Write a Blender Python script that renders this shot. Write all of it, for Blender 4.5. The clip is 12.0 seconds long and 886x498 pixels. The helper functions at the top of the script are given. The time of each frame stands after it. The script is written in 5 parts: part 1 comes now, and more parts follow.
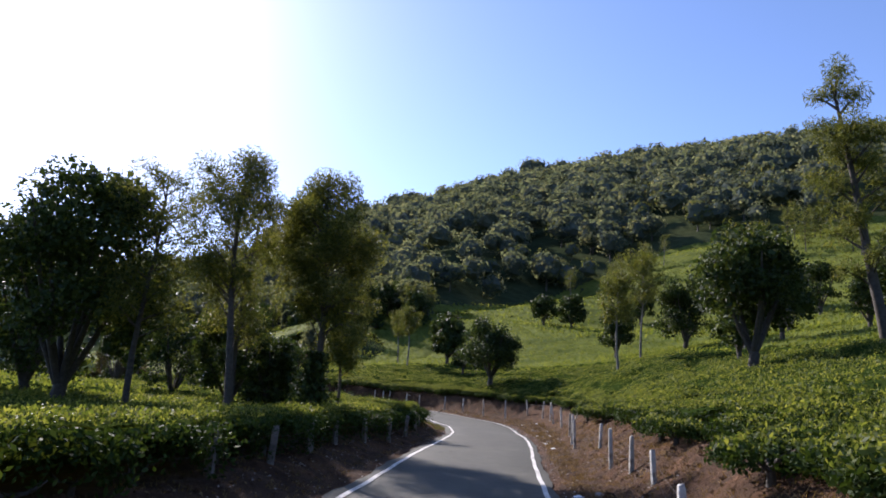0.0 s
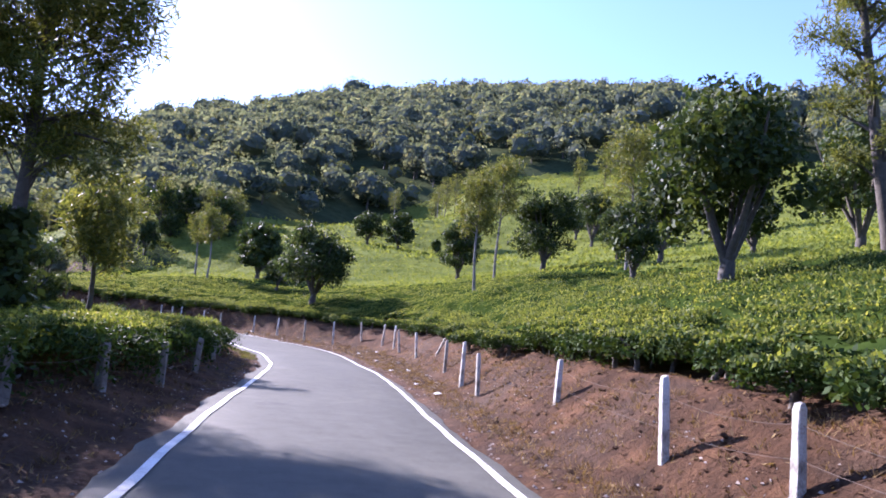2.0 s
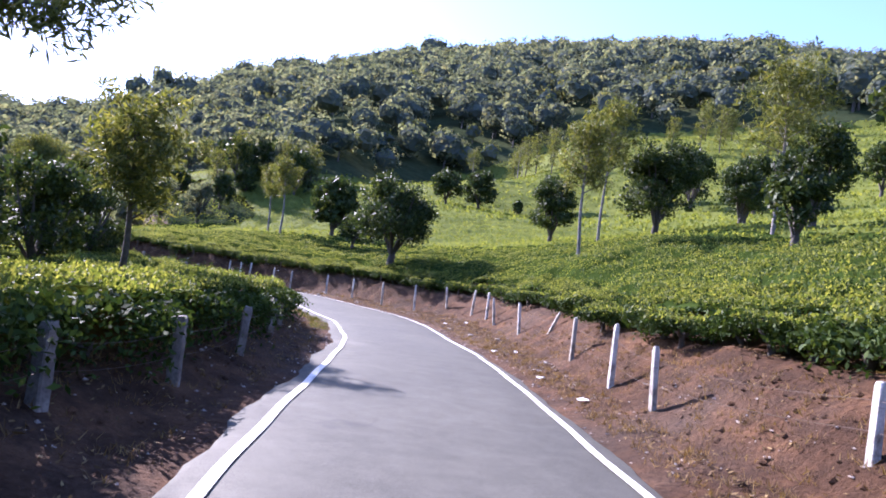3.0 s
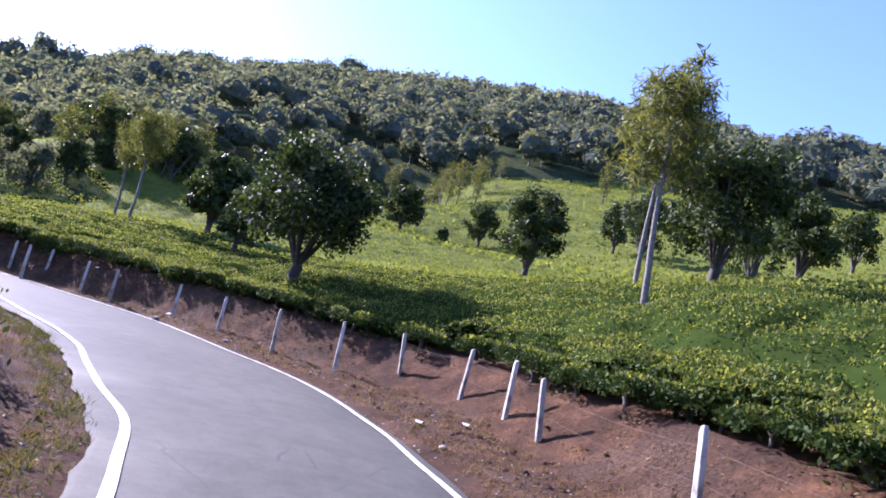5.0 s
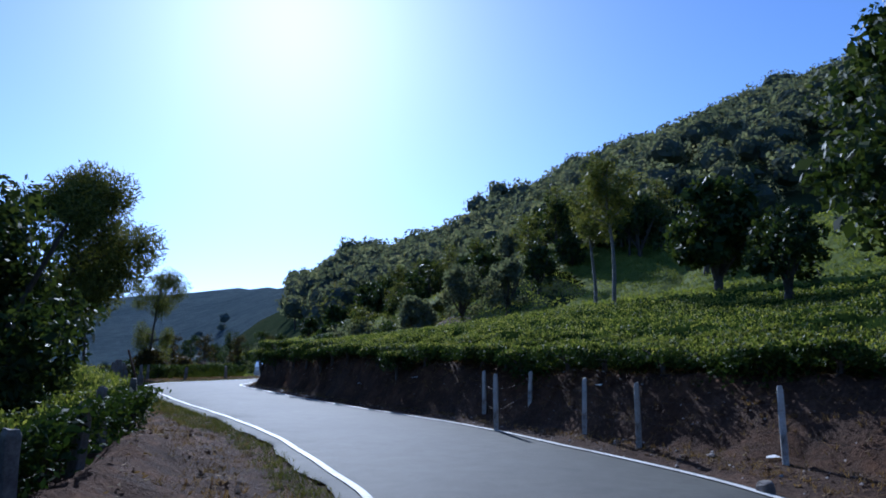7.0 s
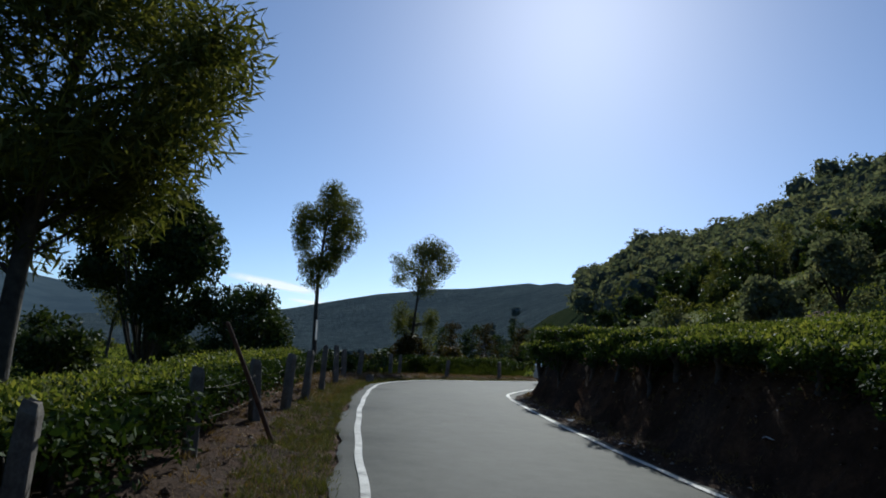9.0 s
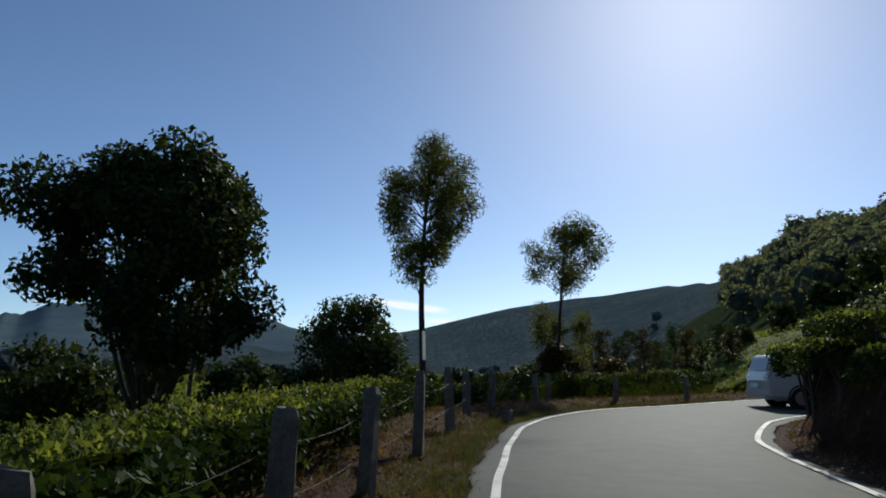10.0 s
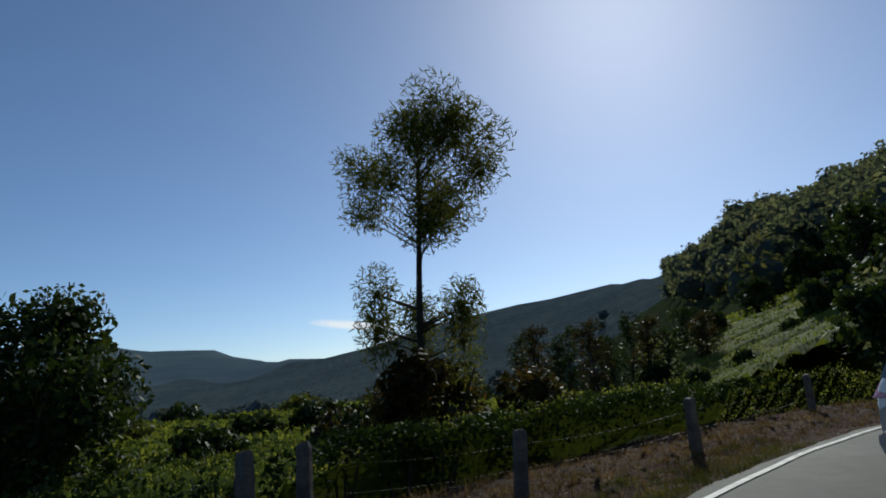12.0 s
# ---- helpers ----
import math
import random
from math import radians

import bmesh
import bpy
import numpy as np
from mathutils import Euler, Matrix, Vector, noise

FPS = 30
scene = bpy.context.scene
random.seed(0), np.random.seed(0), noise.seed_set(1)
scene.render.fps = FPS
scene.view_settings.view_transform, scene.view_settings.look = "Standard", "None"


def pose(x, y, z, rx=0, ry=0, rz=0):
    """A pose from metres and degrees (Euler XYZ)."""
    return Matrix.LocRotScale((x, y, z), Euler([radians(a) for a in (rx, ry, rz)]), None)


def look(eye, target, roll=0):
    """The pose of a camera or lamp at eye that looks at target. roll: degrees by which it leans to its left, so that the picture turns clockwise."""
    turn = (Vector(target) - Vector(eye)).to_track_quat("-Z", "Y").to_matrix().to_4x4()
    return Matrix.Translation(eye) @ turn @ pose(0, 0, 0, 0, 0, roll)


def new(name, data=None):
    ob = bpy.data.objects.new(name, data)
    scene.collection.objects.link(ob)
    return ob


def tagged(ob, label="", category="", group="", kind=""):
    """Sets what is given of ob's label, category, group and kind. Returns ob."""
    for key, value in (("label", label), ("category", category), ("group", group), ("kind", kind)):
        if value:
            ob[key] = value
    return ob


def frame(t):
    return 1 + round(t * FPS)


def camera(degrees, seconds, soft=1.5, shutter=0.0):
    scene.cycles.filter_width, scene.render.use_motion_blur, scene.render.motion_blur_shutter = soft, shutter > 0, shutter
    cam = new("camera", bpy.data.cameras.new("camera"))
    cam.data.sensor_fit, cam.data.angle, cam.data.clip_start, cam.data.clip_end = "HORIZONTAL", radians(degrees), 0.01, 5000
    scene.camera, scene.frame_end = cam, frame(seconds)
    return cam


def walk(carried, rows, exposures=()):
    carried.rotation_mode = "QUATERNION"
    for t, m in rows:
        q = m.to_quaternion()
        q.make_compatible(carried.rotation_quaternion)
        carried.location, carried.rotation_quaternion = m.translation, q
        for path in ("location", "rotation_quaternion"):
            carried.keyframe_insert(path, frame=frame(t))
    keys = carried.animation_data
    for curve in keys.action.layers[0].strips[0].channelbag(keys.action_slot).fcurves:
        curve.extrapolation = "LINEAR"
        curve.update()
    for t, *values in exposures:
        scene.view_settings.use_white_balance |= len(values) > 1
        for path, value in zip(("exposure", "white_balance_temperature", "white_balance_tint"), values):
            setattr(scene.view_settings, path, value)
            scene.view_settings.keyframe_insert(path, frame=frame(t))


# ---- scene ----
cam = camera(66.7, 12.0, soft=1.8)
# seconds, eye and aim in metres, lean in degrees
PATH = [
    (0, (-0.199, -0.039, 1.487), (-0.224, 1.917, 1.907), 3.91),
    (0.5, (-0.52, 1.985, 1.553), (-0.226, 3.954, 1.748), 6.29),
    (1, (-0.747, 4.176, 1.408), (-0.38, 6.134, 1.587), 5.45),
    (1.5, (-0.701, 6.784, 1.245), (-0.347, 8.733, 1.522), 4.99),
    (2, (-0.564, 9.545, 1.178), (-0.024, 11.453, 1.432), 5.39),
    (2.5, (-0.597, 11.711, 1.244), (-0.261, 13.671, 1.453), 6.84),
    (2.7, (-0.857, 12.566, 1.254), (-0.589, 14.544, 1.369), 8.29),
    (3, (-0.405, 14.413, 1.252), (-0.057, 16.379, 1.376), 7.43),
    (3.2, (-0.264, 15.555, 1.262), (0.096, 17.512, 1.471), 5.00),
    (4.8, (0.476, 27.11, 1.333), (1.129, 28.981, 1.603), 14.38),
    (5, (0.562, 28.718, 1.345), (1.19, 30.595, 1.626), 13.70),
    (5.5, (0.595, 32.467, 1.316), (1.031, 34.404, 1.549), 8.51),
    (6, (0.456, 35.406, 1.33), (0.436, 37.393, 1.557), 2.73),
    (6.5, (-0.279, 37.855, 1.492), (-0.624, 39.807, 1.755), -0.38),
    (7, (-0.938, 40.252, 1.59), (-1.623, 42.101, 1.929), 0.04),
    (7.3, (-1.613, 41.669, 1.609), (-2.472, 43.444, 1.945), 0.83),
    (7.5, (-1.974, 42.501, 1.638), (-2.919, 44.227, 1.994), -1.22),
    (7.7, (-2.383, 43.32, 1.703), (-3.42, 44.997, 2.038), -0.26),
    (9.3, (-9.828, 52.716, 1.829), (-11.285, 54.05, 2.142), 4.81),
    (9.5, (-11.129, 53.821, 1.854), (-12.626, 55.108, 2.174), 5.91),
    (9.7, (-12.578, 54.895, 1.841), (-14.102, 56.142, 2.19), 6.26),
    (10, (-14.58, 56.404, 1.9), (-16.211, 57.513, 2.232), 0.59),
    (10.2, (-15.785, 57.352, 1.979), (-17.518, 58.283, 2.34), 0.85),
    (10.5, (-17.269, 58.683, 2.1), (-19.087, 59.421, 2.491), 1.66),
    (10.7, (-18.615, 59.864, 2.128), (-20.447, 60.564, 2.521), 1.56),
    (11, (-20.77, 61.825, 2.156), (-22.571, 62.59, 2.571), 0.34),
    (11.5, (-23.142, 64.967, 2.106), (-24.838, 65.932, 2.545), -2.72),
    (12, (-24.186, 68.235, 2.144), (-25.714, 69.471, 2.513), -4.37),
]
EXPOSURES = [(0.0, 1.1, 6000, 22), (0.5, 2.4, 5800, 35), (1.5, 2.28, 5550, 34), (2.0, 2.2, 5500, 36), (2.5, 1.98, 5450, 37), (3.2, 2.4, 5500, 36), (4.8, 2.1, 5350, 40), (5.5, 1.85, 5400, 33), (6.0, 1.35, 5200, 26), (6.5, 0.78, 4800, 14), (7.5, 0.08, 4700, 17), (9.3, -0.34, 5800, 4), (10.5, -0.28, 5950, 5), (12.0, -0.54, 5850, 4)]
walk(cam, [(t, look(eye, aim, lean)) for t, eye, aim, lean in PATH], EXPOSURES)

# ---------------------------------------------------------------- light
SUN_TURN, SUN_HEIGHT = 34.0, 31.0      # degrees left of +y, degrees above the horizon
world = bpy.data.worlds.new("sky")
scene.world = world
world.use_nodes = True
wn = world.node_tree.nodes
sky = wn.new("ShaderNodeTexSky")
sky.sky_type = "NISHITA"
sky.sun_disc = False
sky.sun_elevation, sky.sun_rotation = radians(SUN_HEIGHT), radians(-SUN_TURN)
sky.altitude, sky.air_density, sky.dust_density, sky.ozone_density = 1200.0, 0.8, 0.9, 2.6
world.node_tree.links.new(sky.outputs[0], wn["Background"].inputs[0])
wn["Background"].inputs[1].default_value = 0.12
sun = new("sun", bpy.data.lights.new("sun", "SUN"))
sun.data.energy, sun.data.angle, sun.data.color = 4.2, radians(0.6), (1.0, 0.93, 0.80)
sun_way = Vector((-math.sin(radians(SUN_TURN)) * math.cos(radians(SUN_HEIGHT)), math.cos(radians(SUN_TURN)) * math.cos(radians(SUN_HEIGHT)), math.sin(radians(SUN_HEIGHT))))
sun.matrix_world = look(sun_way * 100, (0, 0, 0))

# ---------------------------------------------------------------- materials
def material(name, build):
    m = bpy.data.materials.new(name)
    m.use_nodes = True
    n, l = m.node_tree.nodes, m.node_tree.links
    build(n, l, n["Principled BSDF"])
    return m


def noise_node(n, l, scale, detail=4.0, rough=0.6, where="Object"):
    co = n.new("ShaderNodeTexCoord")
    t = n.new("ShaderNodeTexNoise")
    t.inputs["Scale"].default_value, t.inputs["Detail"].default_value, t.inputs["Roughness"].default_value = scale, detail, rough
    l.new(co.outputs[where], t.inputs["Vector"])
    return t.outputs["Fac"]


def ramp(n, l, fac, *stops):
    r = n.new("ShaderNodeValToRGB")
    e = r.color_ramp.elements
    while len(e) < len(stops):
        e.new(0.5)
    for el, (p, c) in zip(e, stops):
        el.position, el.color = p, (*c, 1)
    l.new(fac, r.inputs[0])
    return r.outputs[0]


def blend(n, l, fac, a, b, kind="MIX"):
    m = n.new("ShaderNodeMix")
    m.data_type, m.blend_type = "RGBA", kind
    for sock, v in ((m.inputs[0], fac), (m.inputs[6], a), (m.inputs[7], b)):
        if isinstance(v, (int, float)):
            sock.default_value = v
        elif isinstance(v, tuple):
            sock.default_value = (*v, 1)
        else:
            l.new(v, sock)
    return m.outputs[2]


def bump(n, l, bsdf, fac, strength, distance):
    b = n.new("ShaderNodeBump")
    b.inputs["Strength"].default_value, b.inputs["Distance"].default_value = strength, distance
    l.new(fac, b.inputs["Height"])
    l.new(b.outputs[0], bsdf.inputs["Normal"])


def leaf_material(name, dark, mid, light, gloss=0.42, glow=0.35, patch=0.35, shine=0.22):
    """Leaves: colour by leaf and by patch, part of the light passing through the blade."""
    def build(n, l, bsdf):
        g = n.new("ShaderNodeNewGeometry")
        col = ramp(n, l, g.outputs["Random Per Island"], (0.0, dark), (0.55, mid), (1.0, light))
        pn = noise_node(n, l, patch, 3.0)
        shade = ramp(n, l, pn, (0.3, (0.62, 0.66, 0.6)), (0.7, (1.15, 1.1, 1.0)))
        col = blend(n, l, 1.0, col, shade, "MULTIPLY")
        l.new(col, bsdf.inputs["Base Color"])
        bsdf.inputs["Roughness"].default_value = gloss
        bsdf.inputs["Specular IOR Level"].default_value = shine
        tr = n.new("ShaderNodeBsdfTranslucent")
        warm = blend(n, l, 1.0, col, (1.2, 1.12, 0.6), "MULTIPLY")
        l.new(warm, tr.inputs["Color"])
        mix = n.new("ShaderNodeMixShader")
        mix.inputs[0].default_value = glow
        l.new(bsdf.outputs[0], mix.inputs[1])
        l.new(tr.outputs[0], mix.inputs[2])
        l.new(mix.outputs[0], n["Material Output"].inputs["Surface"])
    return material(name, build)


TEA_LEAF = leaf_material("tea_leaf", (0.06, 0.09, 0.02), (0.145, 0.18, 0.038), (0.29, 0.305, 0.075), 0.58, 0.52, 0.6, 0.16)
# paler, flatter copy of the tea leaf; haze lift is in its colour
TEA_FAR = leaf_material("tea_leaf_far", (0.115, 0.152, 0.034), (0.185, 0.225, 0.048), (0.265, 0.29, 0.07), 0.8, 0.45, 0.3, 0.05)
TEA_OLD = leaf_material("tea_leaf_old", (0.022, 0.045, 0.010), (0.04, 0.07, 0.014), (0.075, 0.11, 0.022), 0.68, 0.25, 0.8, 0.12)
# sheet beneath the shoots: old leaf and twig colour, with painted shade of gaps
TEA_SHADE_BED = leaf_material("tea_shade_bed", (0.03, 0.05, 0.012), (0.045, 0.07, 0.016), (0.07, 0.095, 0.022), 1.0, 0.25, 0.8, 0.0)
DARK_LEAF = leaf_material("broad_leaf", (0.022, 0.040, 0.012), (0.042, 0.068, 0.018), (0.09, 0.115, 0.03), 0.58, 0.3, 0.5, 0.2)
OAK_LEAF = leaf_material("feathery_leaf", (0.06, 0.08, 0.022), (0.13, 0.15, 0.035), (0.23, 0.23, 0.06), 0.6, 0.4, 0.5, 0.2)
RUST_LEAF = leaf_material("rusty_leaf", (0.03, 0.03, 0.012), (0.065, 0.06, 0.018), (0.13, 0.08, 0.03), 0.6, 0.3, 0.5, 0.2)
# mountain haze is put into this leaf colour, so it is pale and greyish
HAZED_FOREST_LEAF = leaf_material("hazed_forest_leaf", (0.115, 0.14, 0.118), (0.155, 0.18, 0.145), (0.22, 0.225, 0.165), 1.0, 0.55, 0.075, 0.0)
# darker copy of the forest leaf: shade inside the crowns, given by colour
FOREST_SHADE = leaf_material("forest_shade_leaf", (0.095, 0.116, 0.112), (0.115, 0.138, 0.126), (0.135, 0.155, 0.13), 1.0, 0.32, 0.075, 0.0)
# leaf colour with the valley's bluish haze mixed in
HAZE_LEAF = leaf_material("haze_tinted_leaf", (0.085, 0.112, 0.12), (0.11, 0.14, 0.146), (0.14, 0.17, 0.17), 1.0, 0.2, 0.05, 0.0)
FERN_LEAF = leaf_material("forest_leaf_pale", (0.10, 0.125, 0.06), (0.15, 0.17, 0.07), (0.22, 0.20, 0.085), 0.9, 0.4, 0.05, 0.03)
DRY_GRASS = leaf_material("dry_grass", (0.10, 0.06, 0.03), (0.20, 0.13, 0.06), (0.30, 0.21, 0.10), 0.8, 0.3, 1.0)
GREEN_GRASS = leaf_material("green_grass", (0.06, 0.08, 0.02), (0.12, 0.13, 0.03), (0.2, 0.18, 0.06), 0.8, 0.3, 1.0)


def bark(name, a, b, scale=9.0):
    def build(n, l, bsdf):
        f = noise_node(n, l, scale, 6.0, 0.7)
        l.new(ramp(n, l, f, (0.3, a), (0.7, b)), bsdf.inputs["Base Color"])
        bsdf.inputs["Roughness"].default_value = 0.9
        bump(n, l, bsdf, f, 0.6, 0.03)
    return material(name, build)


BARK = bark("bark", (0.035, 0.028, 0.022), (0.095, 0.08, 0.062))
PALE_BARK = bark("pale_bark", (0.10, 0.085, 0.07), (0.25, 0.22, 0.18))
STEM = bark("tea_stem", (0.045, 0.035, 0.025), (0.12, 0.10, 0.08), 14.0)


def build_soil(n, l, bsdf):
    big, mid, fine = noise_node(n, l, 0.25, 4), noise_node(n, l, 1.7, 6, 0.65), noise_node(n, l, 14.0, 6, 0.7)
    red = ramp(n, l, mid, (0.25, (0.034, 0.0195, 0.012)), (0.5, (0.08, 0.042, 0.0225)), (0.68, (0.152, 0.078, 0.039)), (0.85, (0.225, 0.122, 0.062)))
    grey = ramp(n, l, fine, (0.3, (0.045, 0.032, 0.024)), (0.7, (0.155, 0.105, 0.072)))
    col = blend(n, l, ramp(n, l, big, (0.48, (0, 0, 0)), (0.72, (0.85, 0.85, 0.85))), red, grey)
    col = blend(n, l, 1.0, col, ramp(n, l, fine, (0.3, (0.6, 0.6, 0.6)), (0.7, (1.1, 1.1, 1.1))), "MULTIPLY")
    l.new(col, bsdf.inputs["Base Color"])
    bsdf.inputs["Roughness"].default_value = 0.95
    bsdf.inputs["Specular IOR Level"].default_value = 0.1
    bump(n, l, bsdf, fine, 0.9, 0.08)


SOIL = material("red_soil", build_soil)


def build_hazy_hills(n, l, bsdf):
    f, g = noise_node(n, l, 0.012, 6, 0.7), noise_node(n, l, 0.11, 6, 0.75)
    # the blue-grey is distance haze, mixed into the hills' base colour
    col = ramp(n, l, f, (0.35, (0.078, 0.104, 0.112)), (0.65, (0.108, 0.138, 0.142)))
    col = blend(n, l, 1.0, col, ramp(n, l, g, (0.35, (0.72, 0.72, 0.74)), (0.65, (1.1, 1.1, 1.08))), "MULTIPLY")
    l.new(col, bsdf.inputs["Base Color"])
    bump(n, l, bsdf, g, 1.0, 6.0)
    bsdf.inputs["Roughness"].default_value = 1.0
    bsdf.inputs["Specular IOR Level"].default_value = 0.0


HAZY_HILLS = material("haze_tinted_hills", build_hazy_hills)


def build_hazy_range(n, l, bsdf):
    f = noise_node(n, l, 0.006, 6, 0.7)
    # haze over the farthest range is painted here as a bluer colour
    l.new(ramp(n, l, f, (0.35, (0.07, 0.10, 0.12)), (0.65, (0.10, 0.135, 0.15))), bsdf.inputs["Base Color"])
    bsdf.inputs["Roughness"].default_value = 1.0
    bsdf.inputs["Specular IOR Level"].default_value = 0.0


HAZY_RANGE = material("haze_blue_range", build_hazy_range)


def build_far_ground(n, l, bsdf):
    f, h = noise_node(n, l, 0.05, 5, 0.7), noise_node(n, l, 0.6, 5, 0.7)
    col = ramp(n, l, f, (0.3, (0.030, 0.045, 0.022)), (0.6, (0.055, 0.065, 0.03)), (0.8, (0.09, 0.085, 0.045)))
    l.new(blend(n, l, 1.0, col, ramp(n, l, h, (0.3, (0.6, 0.6, 0.6)), (0.7, (1.1, 1.1, 1.1))), "MULTIPLY"), bsdf.inputs["Base Color"])
    bsdf.inputs["Roughness"].default_value = 1.0
    bsdf.inputs["Specular IOR Level"].default_value = 0.0


FAR_GROUND = material("hillside_undergrowth", build_far_ground)


def noise_colour(n, l, scale):
    tc = n.new("ShaderNodeTexCoord")
    t = n.new("ShaderNodeTexNoise")
    t.inputs["Scale"].default_value = scale
    l.new(tc.outputs["Object"], t.inputs["Vector"])
    return t.outputs["Color"]


def build_asphalt(n, l, bsdf):
    big, fine, grit = noise_node(n, l, 0.35, 4), noise_node(n, l, 3.0, 6, 0.7), noise_node(n, l, 90.0, 3, 0.7)
    col = ramp(n, l, fine, (0.25, (0.062, 0.060, 0.047)), (0.75, (0.101, 0.098, 0.078)))
    col = blend(n, l, 1.0, col, ramp(n, l, big, (0.3, (0.82, 0.82, 0.82)), (0.7, (1.12, 1.1, 1.08))), "MULTIPLY")
    col = blend(n, l, 1.0, col, ramp(n, l, grit, (0.35, (0.72, 0.72, 0.72)), (0.65, (1.2, 1.2, 1.2))), "MULTIPLY")
    vor = n.new("ShaderNodeTexVoronoi")
    vor.feature = "DISTANCE_TO_EDGE"
    vor.inputs["Scale"].default_value = 0.9
    tc = n.new("ShaderNodeTexCoord")
    warp = blend(n, l, 0.12, tc.outputs["Object"], noise_colour(n, l, 2.5), "ADD")
    l.new(warp, vor.inputs["Vector"])
    crack = ramp(n, l, vor.outputs["Distance"], (0.004, (1, 1, 1)), (0.012, (0, 0, 0)))
    worn = ramp(n, l, noise_node(n, l, 0.22, 3), (0.56, (0, 0, 0)), (0.64, (0.75, 0.75, 0.75)))
    col = blend(n, l, blend(n, l, 1.0, crack, worn, "MULTIPLY"), col, (0.045, 0.042, 0.04))
    l.new(col, bsdf.inputs["Base Color"])
    bsdf.inputs["Roughness"].default_value = 0.78
    bsdf.inputs["Specular IOR Level"].default_value = 0.2
    bump(n, l, bsdf, grit, 0.35, 0.006)


ASPHALT = material("asphalt", build_asphalt)


def build_line_paint(n, l, bsdf):
    wear, grit = noise_node(n, l, 2.2, 5, 0.7), noise_node(n, l, 60.0, 4, 0.7)
    col = ramp(n, l, wear, (0.30, (0.18, 0.17, 0.15)), (0.41, (0.52, 0.49, 0.43)), (0.58, (0.70, 0.67, 0.60)), (0.8, (0.78, 0.75, 0.68)))
    col = blend(n, l, 1.0, col, ramp(n, l, grit, (0.3, (0.7, 0.7, 0.7)), (0.55, (1, 1, 1))), "MULTIPLY")
    l.new(col, bsdf.inputs["Base Color"])
    bsdf.inputs["Roughness"].default_value = 0.7


LINE_PAINT = material("road_paint", build_line_paint)


def build_whitewash(n, l, bsdf):
    wear, fine = noise_node(n, l, 4.0, 5, 0.7), noise_node(n, l, 30.0, 5, 0.7)
    oi = n.new("ShaderNodeObjectInfo")
    col = ramp(n, l, wear, (0.32, (0.22, 0.19, 0.15)), (0.52, (0.62, 0.59, 0.53)), (0.8, (0.78, 0.76, 0.71)))
    col = blend(n, l, 1.0, col, ramp(n, l, fine, (0.3, (0.65, 0.62, 0.58)), (0.6, (1, 1, 1))), "MULTIPLY")
    col = blend(n, l, 1.0, col, ramp(n, l, oi.outputs["Random"], (0.0, (0.6, 0.57, 0.52)), (1.0, (1, 1, 1))), "MULTIPLY")
    l.new(col, bsdf.inputs["Base Color"])
    bsdf.inputs["Roughness"].default_value = 0.9
    bump(n, l, bsdf, fine, 0.5, 0.01)


WHITEWASH = material("limewashed_concrete", build_whitewash)


def build_old_concrete(n, l, bsdf):
    wear, fine = noise_node(n, l, 3.0, 5, 0.7), noise_node(n, l, 26.0, 5, 0.7)
    col = ramp(n, l, wear, (0.3, (0.10, 0.085, 0.07)), (0.55, (0.22, 0.19, 0.155)), (0.8, (0.38, 0.35, 0.30)))
    l.new(blend(n, l, 1.0, col, ramp(n, l, fine, (0.3, (0.6, 0.6, 0.6)), (0.6, (1, 1, 1))), "MULTIPLY"), bsdf.inputs["Base Color"])
    bsdf.inputs["Roughness"].default_value = 0.92
    bump(n, l, bsdf, fine, 0.5, 0.01)


OLD_CONCRETE = material("weathered_concrete", build_old_concrete)


def plain(name, color, rough=0.5, metal=0.0, spec=0.5, coat=0.0, vary=0.12):
    def build(n, l, bsdf):
        f = noise_node(n, l, 6.0, 5, 0.7)
        lo, hi = tuple(c * (1 - vary) for c in color), tuple(min(1, c * (1 + vary)) for c in color)
        l.new(ramp(n, l, f, (0.3, lo), (0.7, hi)), bsdf.inputs["Base Color"])
        bsdf.inputs["Roughness"].default_value, bsdf.inputs["Metallic"].default_value = rough, metal
        bsdf.inputs["Specular IOR Level"].default_value, bsdf.inputs["Coat Weight"].default_value = spec, coat
    return material(name, build)


STONE = plain("pale_stone", (0.33, 0.27, 0.22), 0.9, vary=0.35)
WIRE = plain("rusty_wire", (0.12, 0.09, 0.07), 0.7, 0.6)
CAR_PAINT = plain("pearl_paint", (0.66, 0.60, 0.52), 0.32, 0.0, 0.5, 0.6, 0.03)
CAR_GLASS = plain("tinted_glass", (0.012, 0.014, 0.016), 0.05, 0.0, 0.8)
RUBBER = plain("rubber", (0.02, 0.02, 0.02), 0.85)
TRIM_BLACK = plain("black_plastic", (0.03, 0.03, 0.032), 0.6)
RIM = plain("alloy", (0.55, 0.55, 0.56), 0.35, 0.9)
LAMP_RED = plain("tail_lamp_red", (0.32, 0.02, 0.018), 0.2, 0.0, 0.7, 0.5)
LAMP_CLEAR = plain("lamp_clear", (0.7, 0.7, 0.7), 0.15, 0.0, 0.7, 0.5)
BOARD_WHITE = plain("sign_white", (0.74, 0.74, 0.72), 0.5)
OLD_WOOD = plain("weathered_wood", (0.11, 0.06, 0.04), 0.9, vary=0.4)
LITTER = plain("paper_litter", (0.7, 0.68, 0.64), 0.8)

